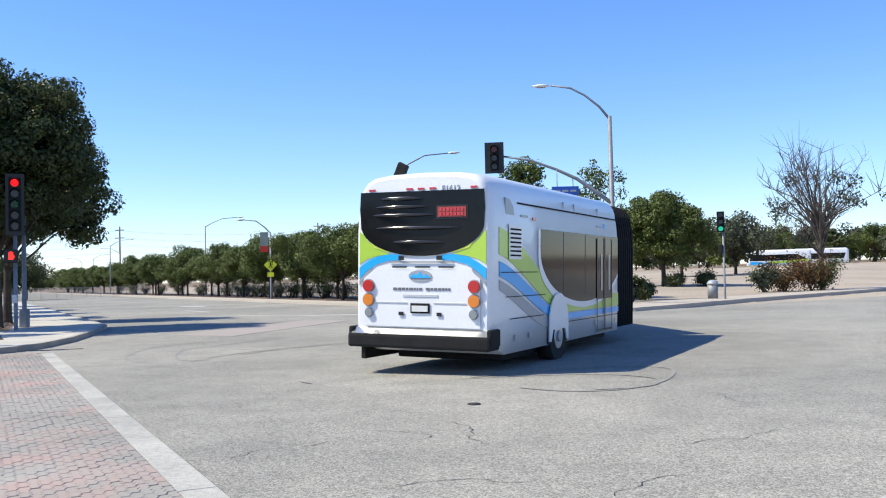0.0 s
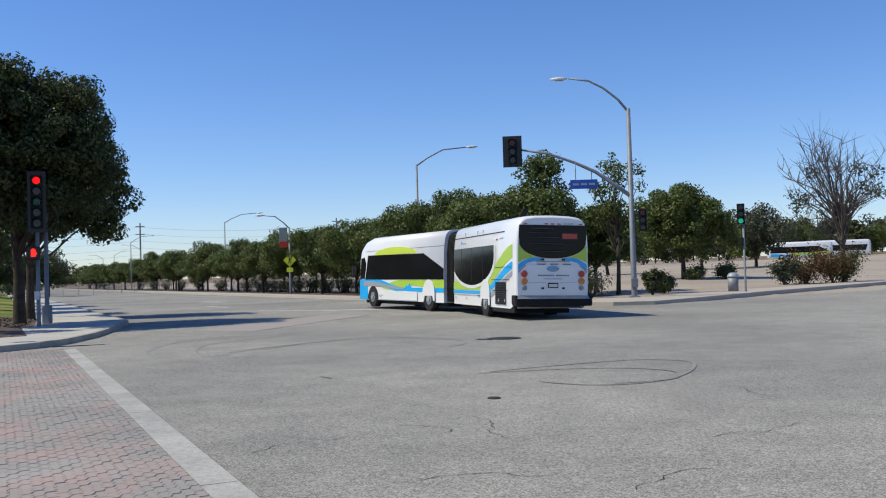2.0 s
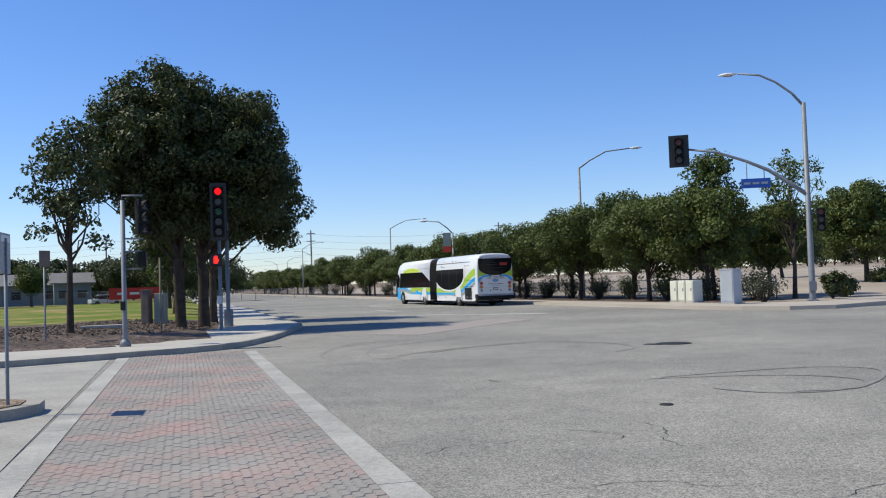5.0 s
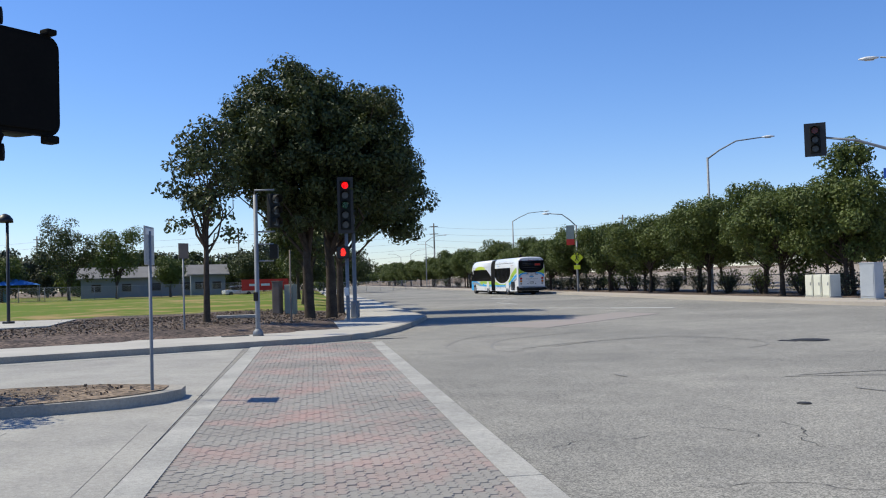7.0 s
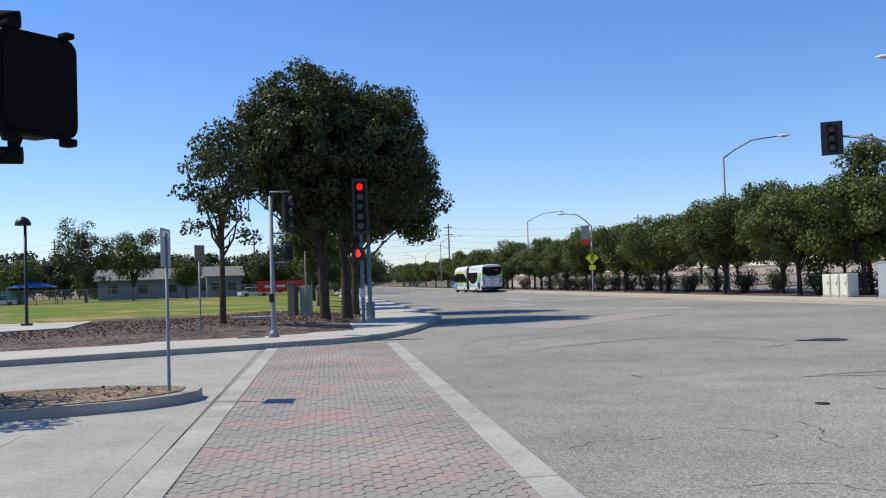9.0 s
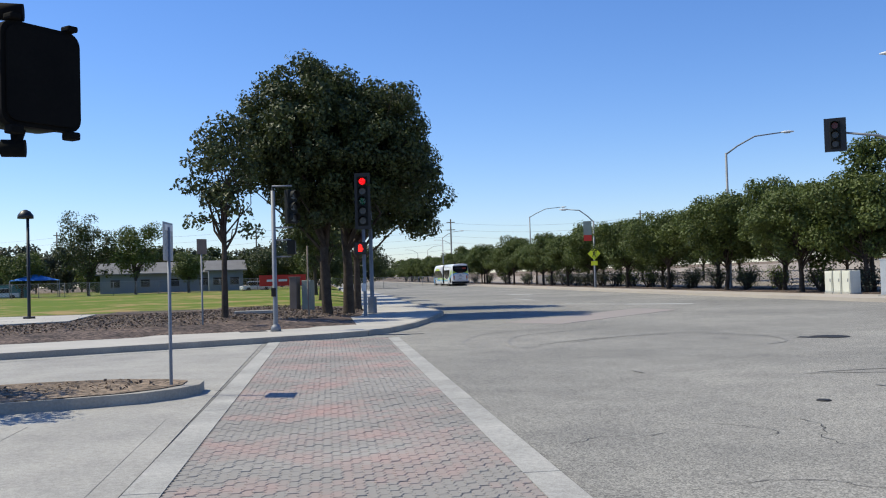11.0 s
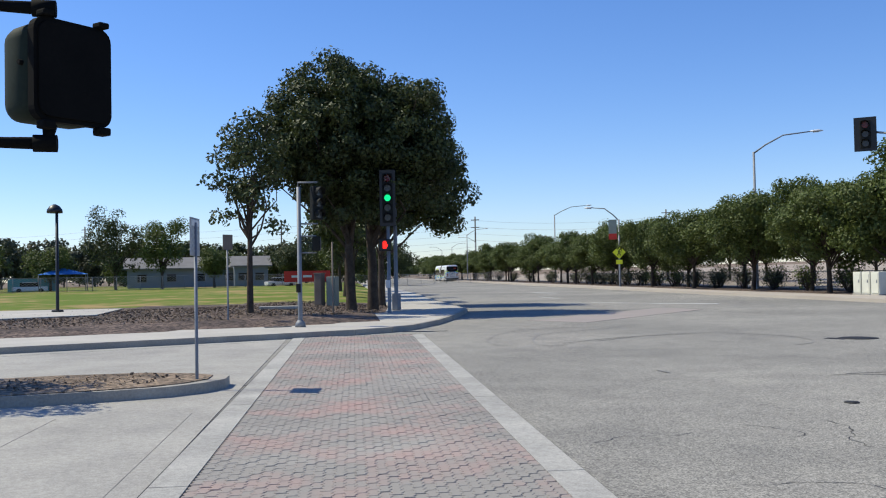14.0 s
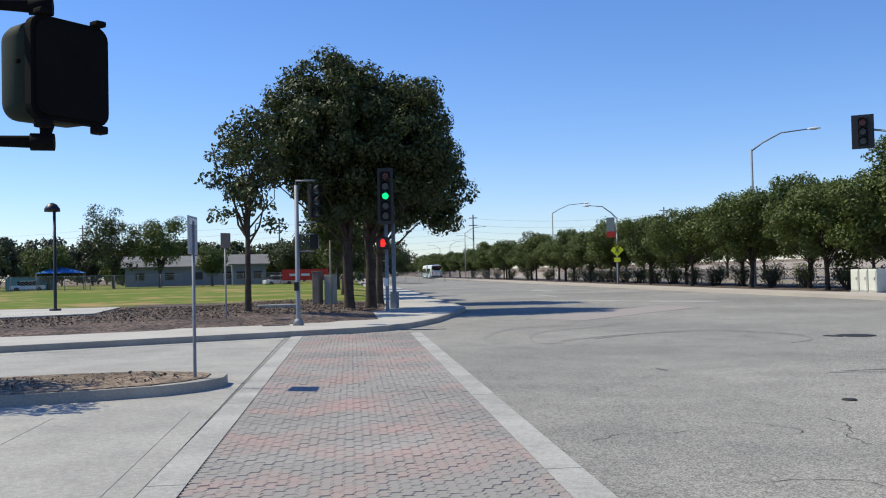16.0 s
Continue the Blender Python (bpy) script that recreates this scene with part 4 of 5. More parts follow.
        part("mirror", boxed(10.15, 10.3, s * 1.42 - 0.10, s * 1.42 + 0.10, 1.5, 2.0, 0.03), "black", front, "black wing mirror")
        part("roof_seam", panel([(0.7, 2.74), (9.0, 2.70), (9.0, 2.712), (0.7, 2.752)], s * 1.24, s * 1.283), "grey", front)
        for x, w in ((6.85, 0.5), (6.95, 0.35)):
            part("lettering_bar", panel([(x, 0.56 if w > 0.4 else 0.48), (x + w, 0.56 if w > 0.4 else 0.48), (x + w, 0.60 if w > 0.4 else 0.51), (x, 0.60 if w > 0.4 else 0.51)], *yo(7)), "grey", front)
    part("chassis", boxed(0.9, 9.6, -1.0, 1.0, 0.17, 0.42, 0.04), "dullblack", front, "dark chassis under the front unit")
    part("nose", boxed(10.0, 10.24, -0.98, 0.98, 0.36, 1.30, 0.08), "blue", front, "blue front apron")
    part("windscreen", boxed(10.1, 10.18, -0.95, 0.95, 1.35, 2.2, 0.02), "glass", front)
    return bus, front


BUS, FRONT = build_bus()


# ---- signals, lamps and signs ----
def signal_head(parent, m, n=3, lit=-1, lens="redlit", plate=True, scale=1.0, dim=-1, wide=0.32, filters=()):
    """Housing facing -y with n lenses under tunnel visors."""
    r, p = 0.125 * scale, 0.36 * scale
    h = n * p
    body = part("signal_housing", boxed(-0.19 * scale, 0.19 * scale, -0.02, 0.16, -h / 2, h / 2, 0.025), "signal", parent)
    body.matrix_basis = m
    if plate:
        part("backplate", boxed(-wide * scale, wide * scale, 0.03, 0.04, -h / 2 - 0.14, h / 2 + 0.14, 0.0), "black", body, "black signal backplate")
    for i in range(n):
        z = h / 2 - p * (i + 0.5)
        if i in dict(filters):
            part("lens", disc(bmesh.new(), (0, -0.056, z), (0, 1, 0), r, 0.008), dict(filters)[i], body, "coloured glass signal lens")
        else:
            part("lens", disc(bmesh.new(), (0, -0.035, z), (0, 1, 0), r, 0.03), lens if i == lit else ("dimred" if i == dim else "darklens"), body, "glowing signal lens" if i == lit else "unlit signal lens")
        bm = bmesh.new()
        seg = [math.radians(a) for a in range(-30, 211, 15)]
        for k, rr in enumerate((r * 1.12, r * 1.2)):
            for y0, y1 in ((-0.02, -0.26 * scale),):
                a = [bm.verts.new((rr * math.cos(t), y0, z + rr * math.sin(t))) for t in seg]
                b = [bm.verts.new((rr * math.cos(t), y1 + 0.10 * scale * (0.5 - 0.5 * math.sin(t)), z + rr * math.sin(t))) for t in seg]
                for q in range(len(seg) - 1):
                    bm.faces.new((a[q], a[q + 1], b[q + 1], b[q]))
        part("visor", bm, "signal", body)
    return body


def ped_head(parent, m, lit=False, w=0.42, h=0.44):
    body = part("pedestrian_signal", boxed(-w / 2, w / 2, -0.10, 0.12, -h / 2, h / 2, 0.03), "signal", parent)
    body.matrix_basis = m
    part("bezel", boxed(-w / 2 + 0.02, w / 2 - 0.02, -0.12, -0.10, -h / 2 + 0.02, h / 2 - 0.02, 0.005), "black", body)
    if lit:
        bm = boxed(-0.08, 0.07, -0.128, -0.12, -0.13, 0.06, 0.01)
        for k in range(4):
            box(bm, -0.08 + k * 0.04, -0.05 + k * 0.04, -0.128, -0.12, 0.05, 0.13 + 0.03 * (k in (1, 2)))
        box(bm, 0.06, 0.11, -0.128, -0.12, -0.06, 0.02)
        part("signal_symbol", bm, "handlit", body, "glowing orange-red stop symbol")
    return body


def pole_part(parent, top, r0, r1, name="pole", material="steel", bottom=-0.2):
    return part(name, tube(bmesh.new(), [(0, 0, bottom), (0, 0, 0.0), (0, 0, top)], [r0, r0, r1], 14), material, parent)


def cobra(parent, p, way):
    """Flat lamp head at p along way."""
    w = Vector(way).normalized()
    bm = bmesh.new()
    tube(bm, [Vector(p) - w * 0.25, Vector(p), Vector(p) + w * 0.3, Vector(p) + w * 0.62], [0.05, 0.13, 0.15, 0.05], 10)
    bmesh.ops.scale(bm, vec=(1, 1, 0.62), space=Matrix.Translation(-Vector(p)), verts=bm.verts)
    h = part("lamp_head", bm, "signwhite", parent, "pale cobra lamp head")
    part("lamp_glass", boxed(-0.2, 0.2, -0.09, 0.09, -0.10, -0.06, 0.02, Matrix.Translation(Vector(p) + w * 0.15)), "smoke", h)


def street_furniture():
    # mast-arm signal with street lamp at the far corner
    g = ground_height(8.53, 47.14) + 0.02
    t = thing("signal_mast", pose(8.53, 47.14, g), "grey steel signal mast with street lamp and arm", "traffic signal")
    pole_part(t, 9.45, 0.15, 0.10)
    part("base_plate", boxed(-0.25, 0.25, -0.25, 0.25, -0.05, 0.08, 0.02), "steel", t)
    part("hand_box", boxed(-0.17, 0.17, -0.22, -0.1, 0.5, 0.95, 0.02), "steel", t)
    part("lamp_arm", tube(bmesh.new(), [(0, 0, 9.3), (-0.5, 0.05, 9.95), (-1.2, 0.12, 10.55), (-1.9, 0.2, 10.95), (-2.9, 0.3, 11.12)], [0.07, 0.06, 0.055, 0.05, 0.04], 10), "steel", t)
    cobra(t, (-3.2, 0.33, 11.12), (-1, 0.1, 0.0))
    part("mast_arm", tube(bmesh.new(), [(0, 0, 5.05), (-0.7, 0.08, 5.6), (-1.7, 0.2, 6.35), (-2.7, 0.32, 6.85), (-4.0, 0.34, 7.35), (-5.35, 0.36, 7.58)], [0.11, 0.10, 0.09, 0.075, 0.06, 0.05], 10), "steel", t)
    signal_head(t, pose(-5.83, 0.30, 7.52, 0, 0, -6), 3, -1, scale=1.2, dim=0, wide=0.40)
    signal_head(t, pose(0.52, -0.12, 3.85, 0, 0, -8), 3, -1, plate=False, dim=0)
    part("bracket", tube(bmesh.new(), [(0, 0, 4.2), (0.5, -0.05, 4.2)], 0.03, 6), "steel", t)
    sign = part("street_sign", boxed(-2.98, -1.62, 0.2, 0.23, 5.52, 5.98, 0.01, Matrix.Rotation(radians(0), 4, "Y")), "signblue", t, "blue street name plate hung from the arm")
    for x in (-2.85, -2.45, -2.05):
        part("lettering_bar", boxed(x, x + 0.30, 0.185, 0.197, 5.70, 5.80), "grey", sign)
    for x in (-2.7, -1.9):
        part("sign_hanger", tube(bmesh.new(), [(x, 0.22, 5.95), (x, 0.24, 6.85 if x < -2.2 else 6.4)], 0.02, 6), "steel", sign)
    # signal post on the east bank
    t = thing("signal_post", standing(15.36, 51.53, 0.02), "short signal post on the corner bank", "traffic signal")
    pole_part(t, 4.1, 0.06, 0.055)
    signal_head(t, pose(-0.12, 0, 4.42, 0, 0, -20), 3, 2, "greenlit", plate=False, scale=1.05)
    ped_head(t, pose(-0.1, 0.1, 2.95, 0, 0, 60))
    b = thing("litter_bin", standing(15.0, 52.6, 0.02), "grey round litter bin with a domed lid", "litter bin")
    part("bin_body", tube(bmesh.new(), [(0, 0, 0), (0, 0, 0.8)], [0.27, 0.30], 20), "steel", b)
    part("lid", tube(bmesh.new(), [(0, 0, 0.8), (0, 0, 0.86), (0, 0, 1.0), (0, 0, 1.06)], [0.32, 0.32, 0.24, 0.1], 20), "grey", b)
    # corner signal post with sideways head
    t = thing("signal_post", pose(-13.72, 24.08, 0.15), "grey signal post with a head turned sideways", "traffic signal")
    pole_part(t, 4.05, 0.07, 0.06)
    part("base_plate", tube(bmesh.new(), [(0, 0, 0), (0, 0, 0.12), (0, 0, 0.2)], [0.16, 0.14, 0.08], 14), "steel", t)
    part("bracket", tube(bmesh.new(), [(-0.02, 0, 4.05), (-0.02, 0, 4.18), (0.5, 0.22, 4.18)], 0.025, 6), "steel", t)
    part("bracket", tube(bmesh.new(), [(0, 0, 2.98), (0.5, 0.22, 2.98)], 0.025, 6), "steel", t)
    signal_head(t, pose(0.50, 0.24, 3.58, 0, 0, 66), 3, -1, plate=False, scale=0.9)
    part("bracket", tube(bmesh.new(), [(0, 0, 2.62), (0.45, 0.2, 2.62)], 0.022, 6), "steel", t)
    part("bracket", tube(bmesh.new(), [(0, 0, 2.14), (0.45, 0.2, 2.14)], 0.022, 6), "steel", t)
    ped_head(t, pose(0.45, 0.22, 2.40, 0, 0, 115), w=0.38, h=0.42)
    part("push_button", boxed(-0.06, 0.06, -0.12, -0.05, 1.0, 1.25, 0.01), "dullblack", t)
    # corner signal with five lenses before the trees
    t = thing("signal_post", pose(-15.05, 33.25, 0.15), "five-lens signal on a grey post, changing from red to green", "traffic signal")
    pole_part(t, 3.55, 0.07, 0.065)
    head = signal_head(t, pose(0.05, -0.12, 4.42, 0, 0, 22), 5, -1, plate=True, scale=1.05, wide=0.29, filters=((0, "redglass"), (2, "greenglass")))
    lamp_ = part("signal_lamp", disc(bmesh.new(), (0, 0, 0), (0, 1, 0), 0.125, 0.016), "lamplit", head, "glowing lamp behind the coloured lenses")
    ped_head(t, pose(-0.05, -0.22, 2.60, 0, 0, 24), True, 0.46, 0.46)
    part("push_button", boxed(-0.08, 0.08, -0.13, -0.06, 0.95, 1.25, 0.01), "signwhite", t)
    # street lamp standing in the trees
    t = thing("street_pole", pose(-15.8, 35.6, 0.15), "grey pole rising into the trees from a stout base", "pole")
    pole_part(t, 5.4, 0.085, 0.075)
    part("base_box", boxed(-0.15, 0.15, -0.15, 0.15, 0.0, 0.70, 0.05), "steel", t)
    # sign posts
    t = thing("bus_stop_sign", pose(-8.29, 11.62, 0.16), "thin grey post with a bus stop panel on the island", "sign")
    pole_part(t, 2.25, 0.024, 0.024)
    p = part("sign_panel", boxed(-0.27, 0.27, -0.012, 0.012, 1.77, 2.30, 0.01), "signback", t, "weathered grey notice panel")
    p.matrix_basis = pose(-0.03, 0.03, 0, 0, 0, 113)
    for k in range(5):
        part("lettering_bar", boxed(-0.21, 0.21 - 0.09 * (k % 2), -0.017, -0.0125, 2.13 - k * 0.075, 2.155 - k * 0.075), "grey", p)
        part("lettering_bar", boxed(-0.21, 0.21 - 0.09 * (k % 2), 0.0125, 0.017, 2.13 - k * 0.075, 2.155 - k * 0.075), "grey", p)
    part("sign_header", boxed(-0.25, 0.25, -0.016, 0.016, 2.20, 2.29), "signwhite", p, "white header strip")
    part("panel_frame", boxed(-0.28, 0.28, -0.008, 0.008, 2.30, 2.32), "signback", p)
    t = thing("sign_post", standing(-17.2, 25.6, 0.02), "small sign on a thin post in the mulch", "sign")
    pole_part(t, 2.2, 0.028, 0.028)
    p = part("sign_panel", boxed(-0.20, 0.20, -0.01, 0.01, 2.2, 2.68, 0.01), "brown", t)
    p.matrix_basis = pose(0, 0.03, 0, 0, 0, 75)
    t = thing("sign_post", standing(-16.2, 30.8, 0.02), "bare brown sign post in the mulch", "post")
    pole_part(t, 2.6, 0.03, 0.03, "post", "brown")
    # park lamp
    t = thing("park_lamp", pose(-27.6, 29.3, 0.40), "black park lamp with a domed shade", "lamp")
    pole_part(t, 4.05, 0.065, 0.055, "pole", "black")
    part("base", boxed(-0.16, 0.16, -0.16, 0.16, -0.02, 0.08, 0.02), "black", t)
    part("shade", tube(bmesh.new(), [(-0.2, 0.1, 3.92), (-0.2, 0.1, 4.05), (-0.2, 0.1, 4.2), (-0.2, 0.1, 4.27)], [0.30, 0.29, 0.18, 0.05], 20), "black", t)
    # pedestrian signal close to the camera
    t = thing("pedestrian_signal_post", pose(-4.05, 2.30, 0.0), "dark pedestrian signal post seen from behind", "traffic signal")
    pole_part(t, 3.2, 0.06, 0.055, "pole", "signal")
    def rounded(w, h, c):
        return [(sy * (w - c) + c * math.cos(q), sz * (h - c) + c * math.sin(q)) for sy, sz, k in ((1, 1, 0), (-1, 1, 1), (-1, -1, 2), (1, -1, 3)) for q in [math.pi / 2 * (k + i / 5) for i in range(6)]]
    hd = Vector((-3.09 + 4.05, 3.48 - 2.30, 2.475))
    bm, rings = bmesh.new(), []
    for x, w, h in ((-0.165, 0.13, 0.16), (-0.155, 0.158, 0.188), (-0.13, 0.175, 0.205), (-0.09, 0.183, 0.213), (0.078, 0.187, 0.217)):
        rings.append([bm.verts.new((x, y, z)) for y, z in rounded(w, h, 0.07)])
    for a, b in zip(rings, rings[1:]):
        for k in range(len(a)):
            bm.faces.new((a[k], a[(k + 1) % len(a)], b[(k + 1) % len(a)], b[k])).smooth = True
    bm.faces.new(rings[0][::-1]), bm.faces.new(rings[-1])
    bmesh.ops.recalc_face_normals(bm, faces=bm.faces)
    head = part("signal_head", bm, "olive", t, "dark olive signal case with rounded corners")
    head.matrix_basis = Matrix.Translation(hd) @ pose(0, 0, 0, 0, 0, -12.5) @ Matrix.Diagonal((0.95, 0.95, 0.955, 1))
    part("door_lip", rear_plate(rounded(0.195, 0.225, 0.06), 0.075, 0.118), "caseblack", head)
    part("back_panel", rear_plate(rounded(0.175, 0.205, 0.05), 0.118, 0.130), "caseblack", head)
    for y in (-0.14, 0.14):
        part("hinge", boxed(0.09, 0.15, y - 0.025, y + 0.025, 0.225, 0.252, 0.008), "caseblack", head)
        part("hinge", boxed(0.09, 0.15, y - 0.03, y + 0.03, -0.262, -0.225, 0.01), "caseblack", head)
    part("bolt", disc(bmesh.new(), (0.02, -0.19, 0.03), (0, 1, 0), 0.012, 0.03, 8), "caseblack", head)
    for z, dz in ((0.265, -0.06), (-0.30, 0.08)):
        e = hd + Vector((0.03, -0.1, z))
        part("bracket_arm", tube(bmesh.new(), [(0, 0, e.z - 0.02), e + Vector((-0.12, -0.10, 0)), e, e + Vector((0.0, 0.02, dz))], [0.024, 0.024, 0.03, 0.032], 12), "caseblack", t)
        part("elbow", tube(bmesh.new(), [e + Vector((-0.04, -0.03, 0)), e + Vector((0.035, 0.025, 0))], 0.036, 12), "caseblack", t)
    # lamps along the main road
    def lamp(x, y, top, reach, label, dz=0.0):
        o = thing("street_lamp", standing(x, y, 0.02), label, "street lamp", "road lamps")
        pole_part(o, top - 1.2, 0.11, 0.08)
        part("lamp_arm", tube(bmesh.new(), [(0, 0, top - 1.3), (reach * 0.2, 0, top - 0.75), (reach * 0.5, 0, top - 0.15), (reach, 0, top)], [0.06, 0.055, 0.05, 0.04], 8), "steel", o)
        cobra(o, (reach, 0, top), (1 if reach > 0 else -1, 0, 0))
        return o
    lamp(-3.2, 70.2, 10.9, 4.0, "tall grey street lamp behind the tree row")
    lamp(-34.4, 135.7, 11.1, 5.0, "distant grey street lamp")
    lamp(-64, 180, 10.5, 4, "distant grey street lamp")
    lamp(-76, 220, 10.5, -4, "distant grey street lamp")
    lamp(-98, 262, 10.5, 4, "distant grey street lamp")
    lamp(-112, 290, 10.5, -4, "distant grey street lamp")
    y = lamp(-16.0, 87.1, 7.4, -2.6, "street lamp pole carrying a banner and a yellow warning sign")
    part("banner", boxed(-0.95, -0.2, -0.02, 0.02, 4.9, 6.2), "sageg", y, "dull green street banner")
    part("banner_edge", boxed(-0.95, -0.2, -0.03, 0.03, 4.35, 4.9), "redcloth", y)
    dm = part("warning_sign", rear_plate([(0, -0.62), (0.62, 0), (0, 0.62), (-0.62, 0)], 0, 0.02), "signyellow", y, "yellow diamond warning sign")
    dm.matrix_basis = pose(0.0, -0.16, 3.15, 0, 0, 90)
    bm = bmesh.new()
    for a, b, w in (((0, 0.22), (0.02, -0.02), 0.09), ((0.02, -0.02), (0.17, -0.3), 0.06), ((0.02, -0.02), (-0.15, -0.3), 0.06), ((-0.18, 0.02), (0.16, 0.12), 0.05)):
        a, b = Vector(a), Vector(b)
        s = Vector(((b - a).y, -(b - a).x)).normalized() * w / 2
        rear_plate([tuple(a + s), tuple(b + s), tuple(b - s), tuple(a - s)], -0.004, -0.02, bm)
    part("sign_symbol", bm, "black", dm)
    part("sign_plate", boxed(-0.3, 0.3, -0.17, -0.15, 2.05, 2.45), "signyellow", y)
    # utility poles and wires
    tops = []
    for x, yy, h in ((-97.9, 283.5, 19.5), (-40, 300, 19), (-160, 268, 19.5), (-225, 250, 19.5), (-300, 230, 19)):
        o = thing("utility_pole", standing(x, yy), "tall wooden utility pole with cross arms", "utility pole", "utility poles")
        pole_part(o, h, 0.28, 0.2, "pole", "wood")
        for k in range(2):
            part("cross_arm", boxed(-1.4, 1.4, -0.1, 0.1, h - 1.2 - k * 2.4, h - 0.95 - k * 2.4), "wood", o)
        tops.append((x, yy, h))
    tops.sort()
    for a, b in zip(tops, tops[1:]):
        for k in range(5):
            pts = [(a[0] + (b[0] - a[0]) * i / 8, a[1] + (b[1] - a[1]) * i / 8, a[2] - 1 - k * 2.1 - 6 * (i / 8) * (1 - i / 8)) for i in range(9)]
            tagged(part("power_line", tube(bmesh.new(), pts, 0.035, 4, False), "grey"), "thin overhead power line between utility poles", "power line", "power lines")
    return lamp_


SIGNAL_LAMP = street_furniture()


# ---- cabinets, covers, marks ----
def cabinets():
    for i in range(3):
        x, y = at(44.9 - i * 0.80, 25.8)
        o = thing("utility_cabinet", pose(x, y, 0.16, 0, 0, -63), "cream metal utility cabinet beside the pavement", "cabinet", "cream cabinets")
        part("body", boxed(-0.35, 0.35, -0.28, 0.28, 0, 1.14, 0.02), "cabinet", o)
        part("door", boxed(-0.30, 0.30, -0.305, -0.282, 0.1, 1.05, 0.008), "cabinet", o)
        part("plinth", boxed(-0.37, 0.37, -0.31, 0.31, -0.05, 0.06), "concrete", o)
        part("latch", boxed(0.18, 0.24, -0.325, -0.305, 0.6, 0.75), "steel", o)
    o = thing("signal_cabinet", pose(4.7, 45.9, 0.16, 0, 0, -40), "tall grey signal controller cabinet", "cabinet")
    part("body", boxed(-0.36, 0.36, -0.33, 0.33, 0.06, 1.60, 0.02), "box", o)
    part("lid", boxed(-0.38, 0.38, -0.35, 0.35, 1.60, 1.65, 0.01), "box", o)
    part("door", boxed(-0.31, 0.31, -0.35, -0.332, 0.15, 1.5, 0.006), "box", o)
    part("plinth", boxed(-0.46, 0.46, -0.42, 0.42, -0.05, 0.06), "concrete", o)
    o = thing("bollard_cabinet", standing(-21.0, 38.6), "brown stone-clad meter pillar in mulch", "cabinet")
    part("body", boxed(-0.19, 0.19, -0.19, 0.19, -0.1, 1.45, 0.04), "brown", o)
    part("cap", boxed(-0.21, 0.21, -0.21, 0.21, 1.45, 1.5, 0.01), "brown", o)
    o = thing("utility_cabinet", standing(-20.4, 38.75), "sage green utility cabinet in mulch", "cabinet")
    part("body", boxed(-0.23, 0.23, -0.2, 0.2, -0.1, 1.35, 0.03), "sageg", o)
    part("door", boxed(-0.19, 0.19, -0.22, -0.202, 0.05, 1.25), "sageg", o)
    # covers
    def cover(x, y, r, label):
        o = thing("manhole_cover", pose(x, y, 0.0), label, "manhole cover")
        part("ring", disc(bmesh.new(), (0, 0, 0.0), (0, 0, 1), r * 1.16, 0.02, 28), "iron", o)
        part("lid", disc(bmesh.new(), (0, 0, 0.004), (0, 0, 1), r, 0.024, 28), "iron", o)
    cover(0.95, 22.95, 0.36, "dark iron manhole cover in the asphalt")
    cover(0.35, 12.3, 0.075, "small dark iron valve cover in the asphalt")
    cover(7.4, 13.6, 0.075, "small dark iron valve cover in the asphalt")
    slab("asphalt_patch", [(0.35, 23.1), (0.75, 22.8), (0.65, 22.5), (0.25, 22.75)], 0.0, 0.006, "iron", "dark tar patch beside the manhole", "tar patch")
    slab("box_lid", [(-14.6, 23.6), (-14.0, 24.1), (-14.3, 24.5), (-14.9, 24.0)], 0.13, 0.157, "iron", "dark pull-box lid in the pavement", "cover")
    o = thing("concrete_vault_lid", standing(-19.5, 32.6, 0.0, 30), "flat pale concrete vault lid in mulch", "cover")
    part("lid", boxed(-0.8, 0.8, -0.3, 0.3, 0, 0.12, 0.02), "concrete", o)
    # tyre marks
    arcs = SKIDS
    for k, pts in enumerate(arcs):
        fine = []
        for i in range(len(pts) - 1):
            p0, p1, p2, p3 = (Vector(pts[max(0, min(len(pts) - 1, i + q))]) for q in (-1, 0, 1, 2))
            for s in range(8):
                t = s / 8
                fine.append(0.5 * (2 * p1 + (p2 - p0) * t + (2 * p0 - 5 * p1 + 4 * p2 - p3) * t * t + (3 * p1 - p0 - 3 * p2 + p3) * t ** 3))
        bm = bmesh.new()
        rows = []
        for i, p in enumerate(fine):
            d = fine[min(i + 1, len(fine) - 1)] - fine[max(i - 1, 0)]
            s = Vector((d.y, -d.x)).normalized() * 0.028
            rows.append((bm.verts.new((p.x + s.x, p.y + s.y, 0.005 + 0.001 * k)), bm.verts.new((p.x - s.x, p.y - s.y, 0.005 + 0.001 * k))))
        for a, b in zip(rows, rows[1:]):
            bm.faces.new((a[0], a[1], b[1], b[0]))
        bmesh.ops.recalc_face_normals(bm, faces=bm.faces)
        for f in bm.faces:
            if f.normal.z < 0:
                f.normal_flip()
        tagged(part("tyre_mark", bm, "skid"), "curved dark tyre mark on asphalt", "tyre mark", "tyre marks", "structure")


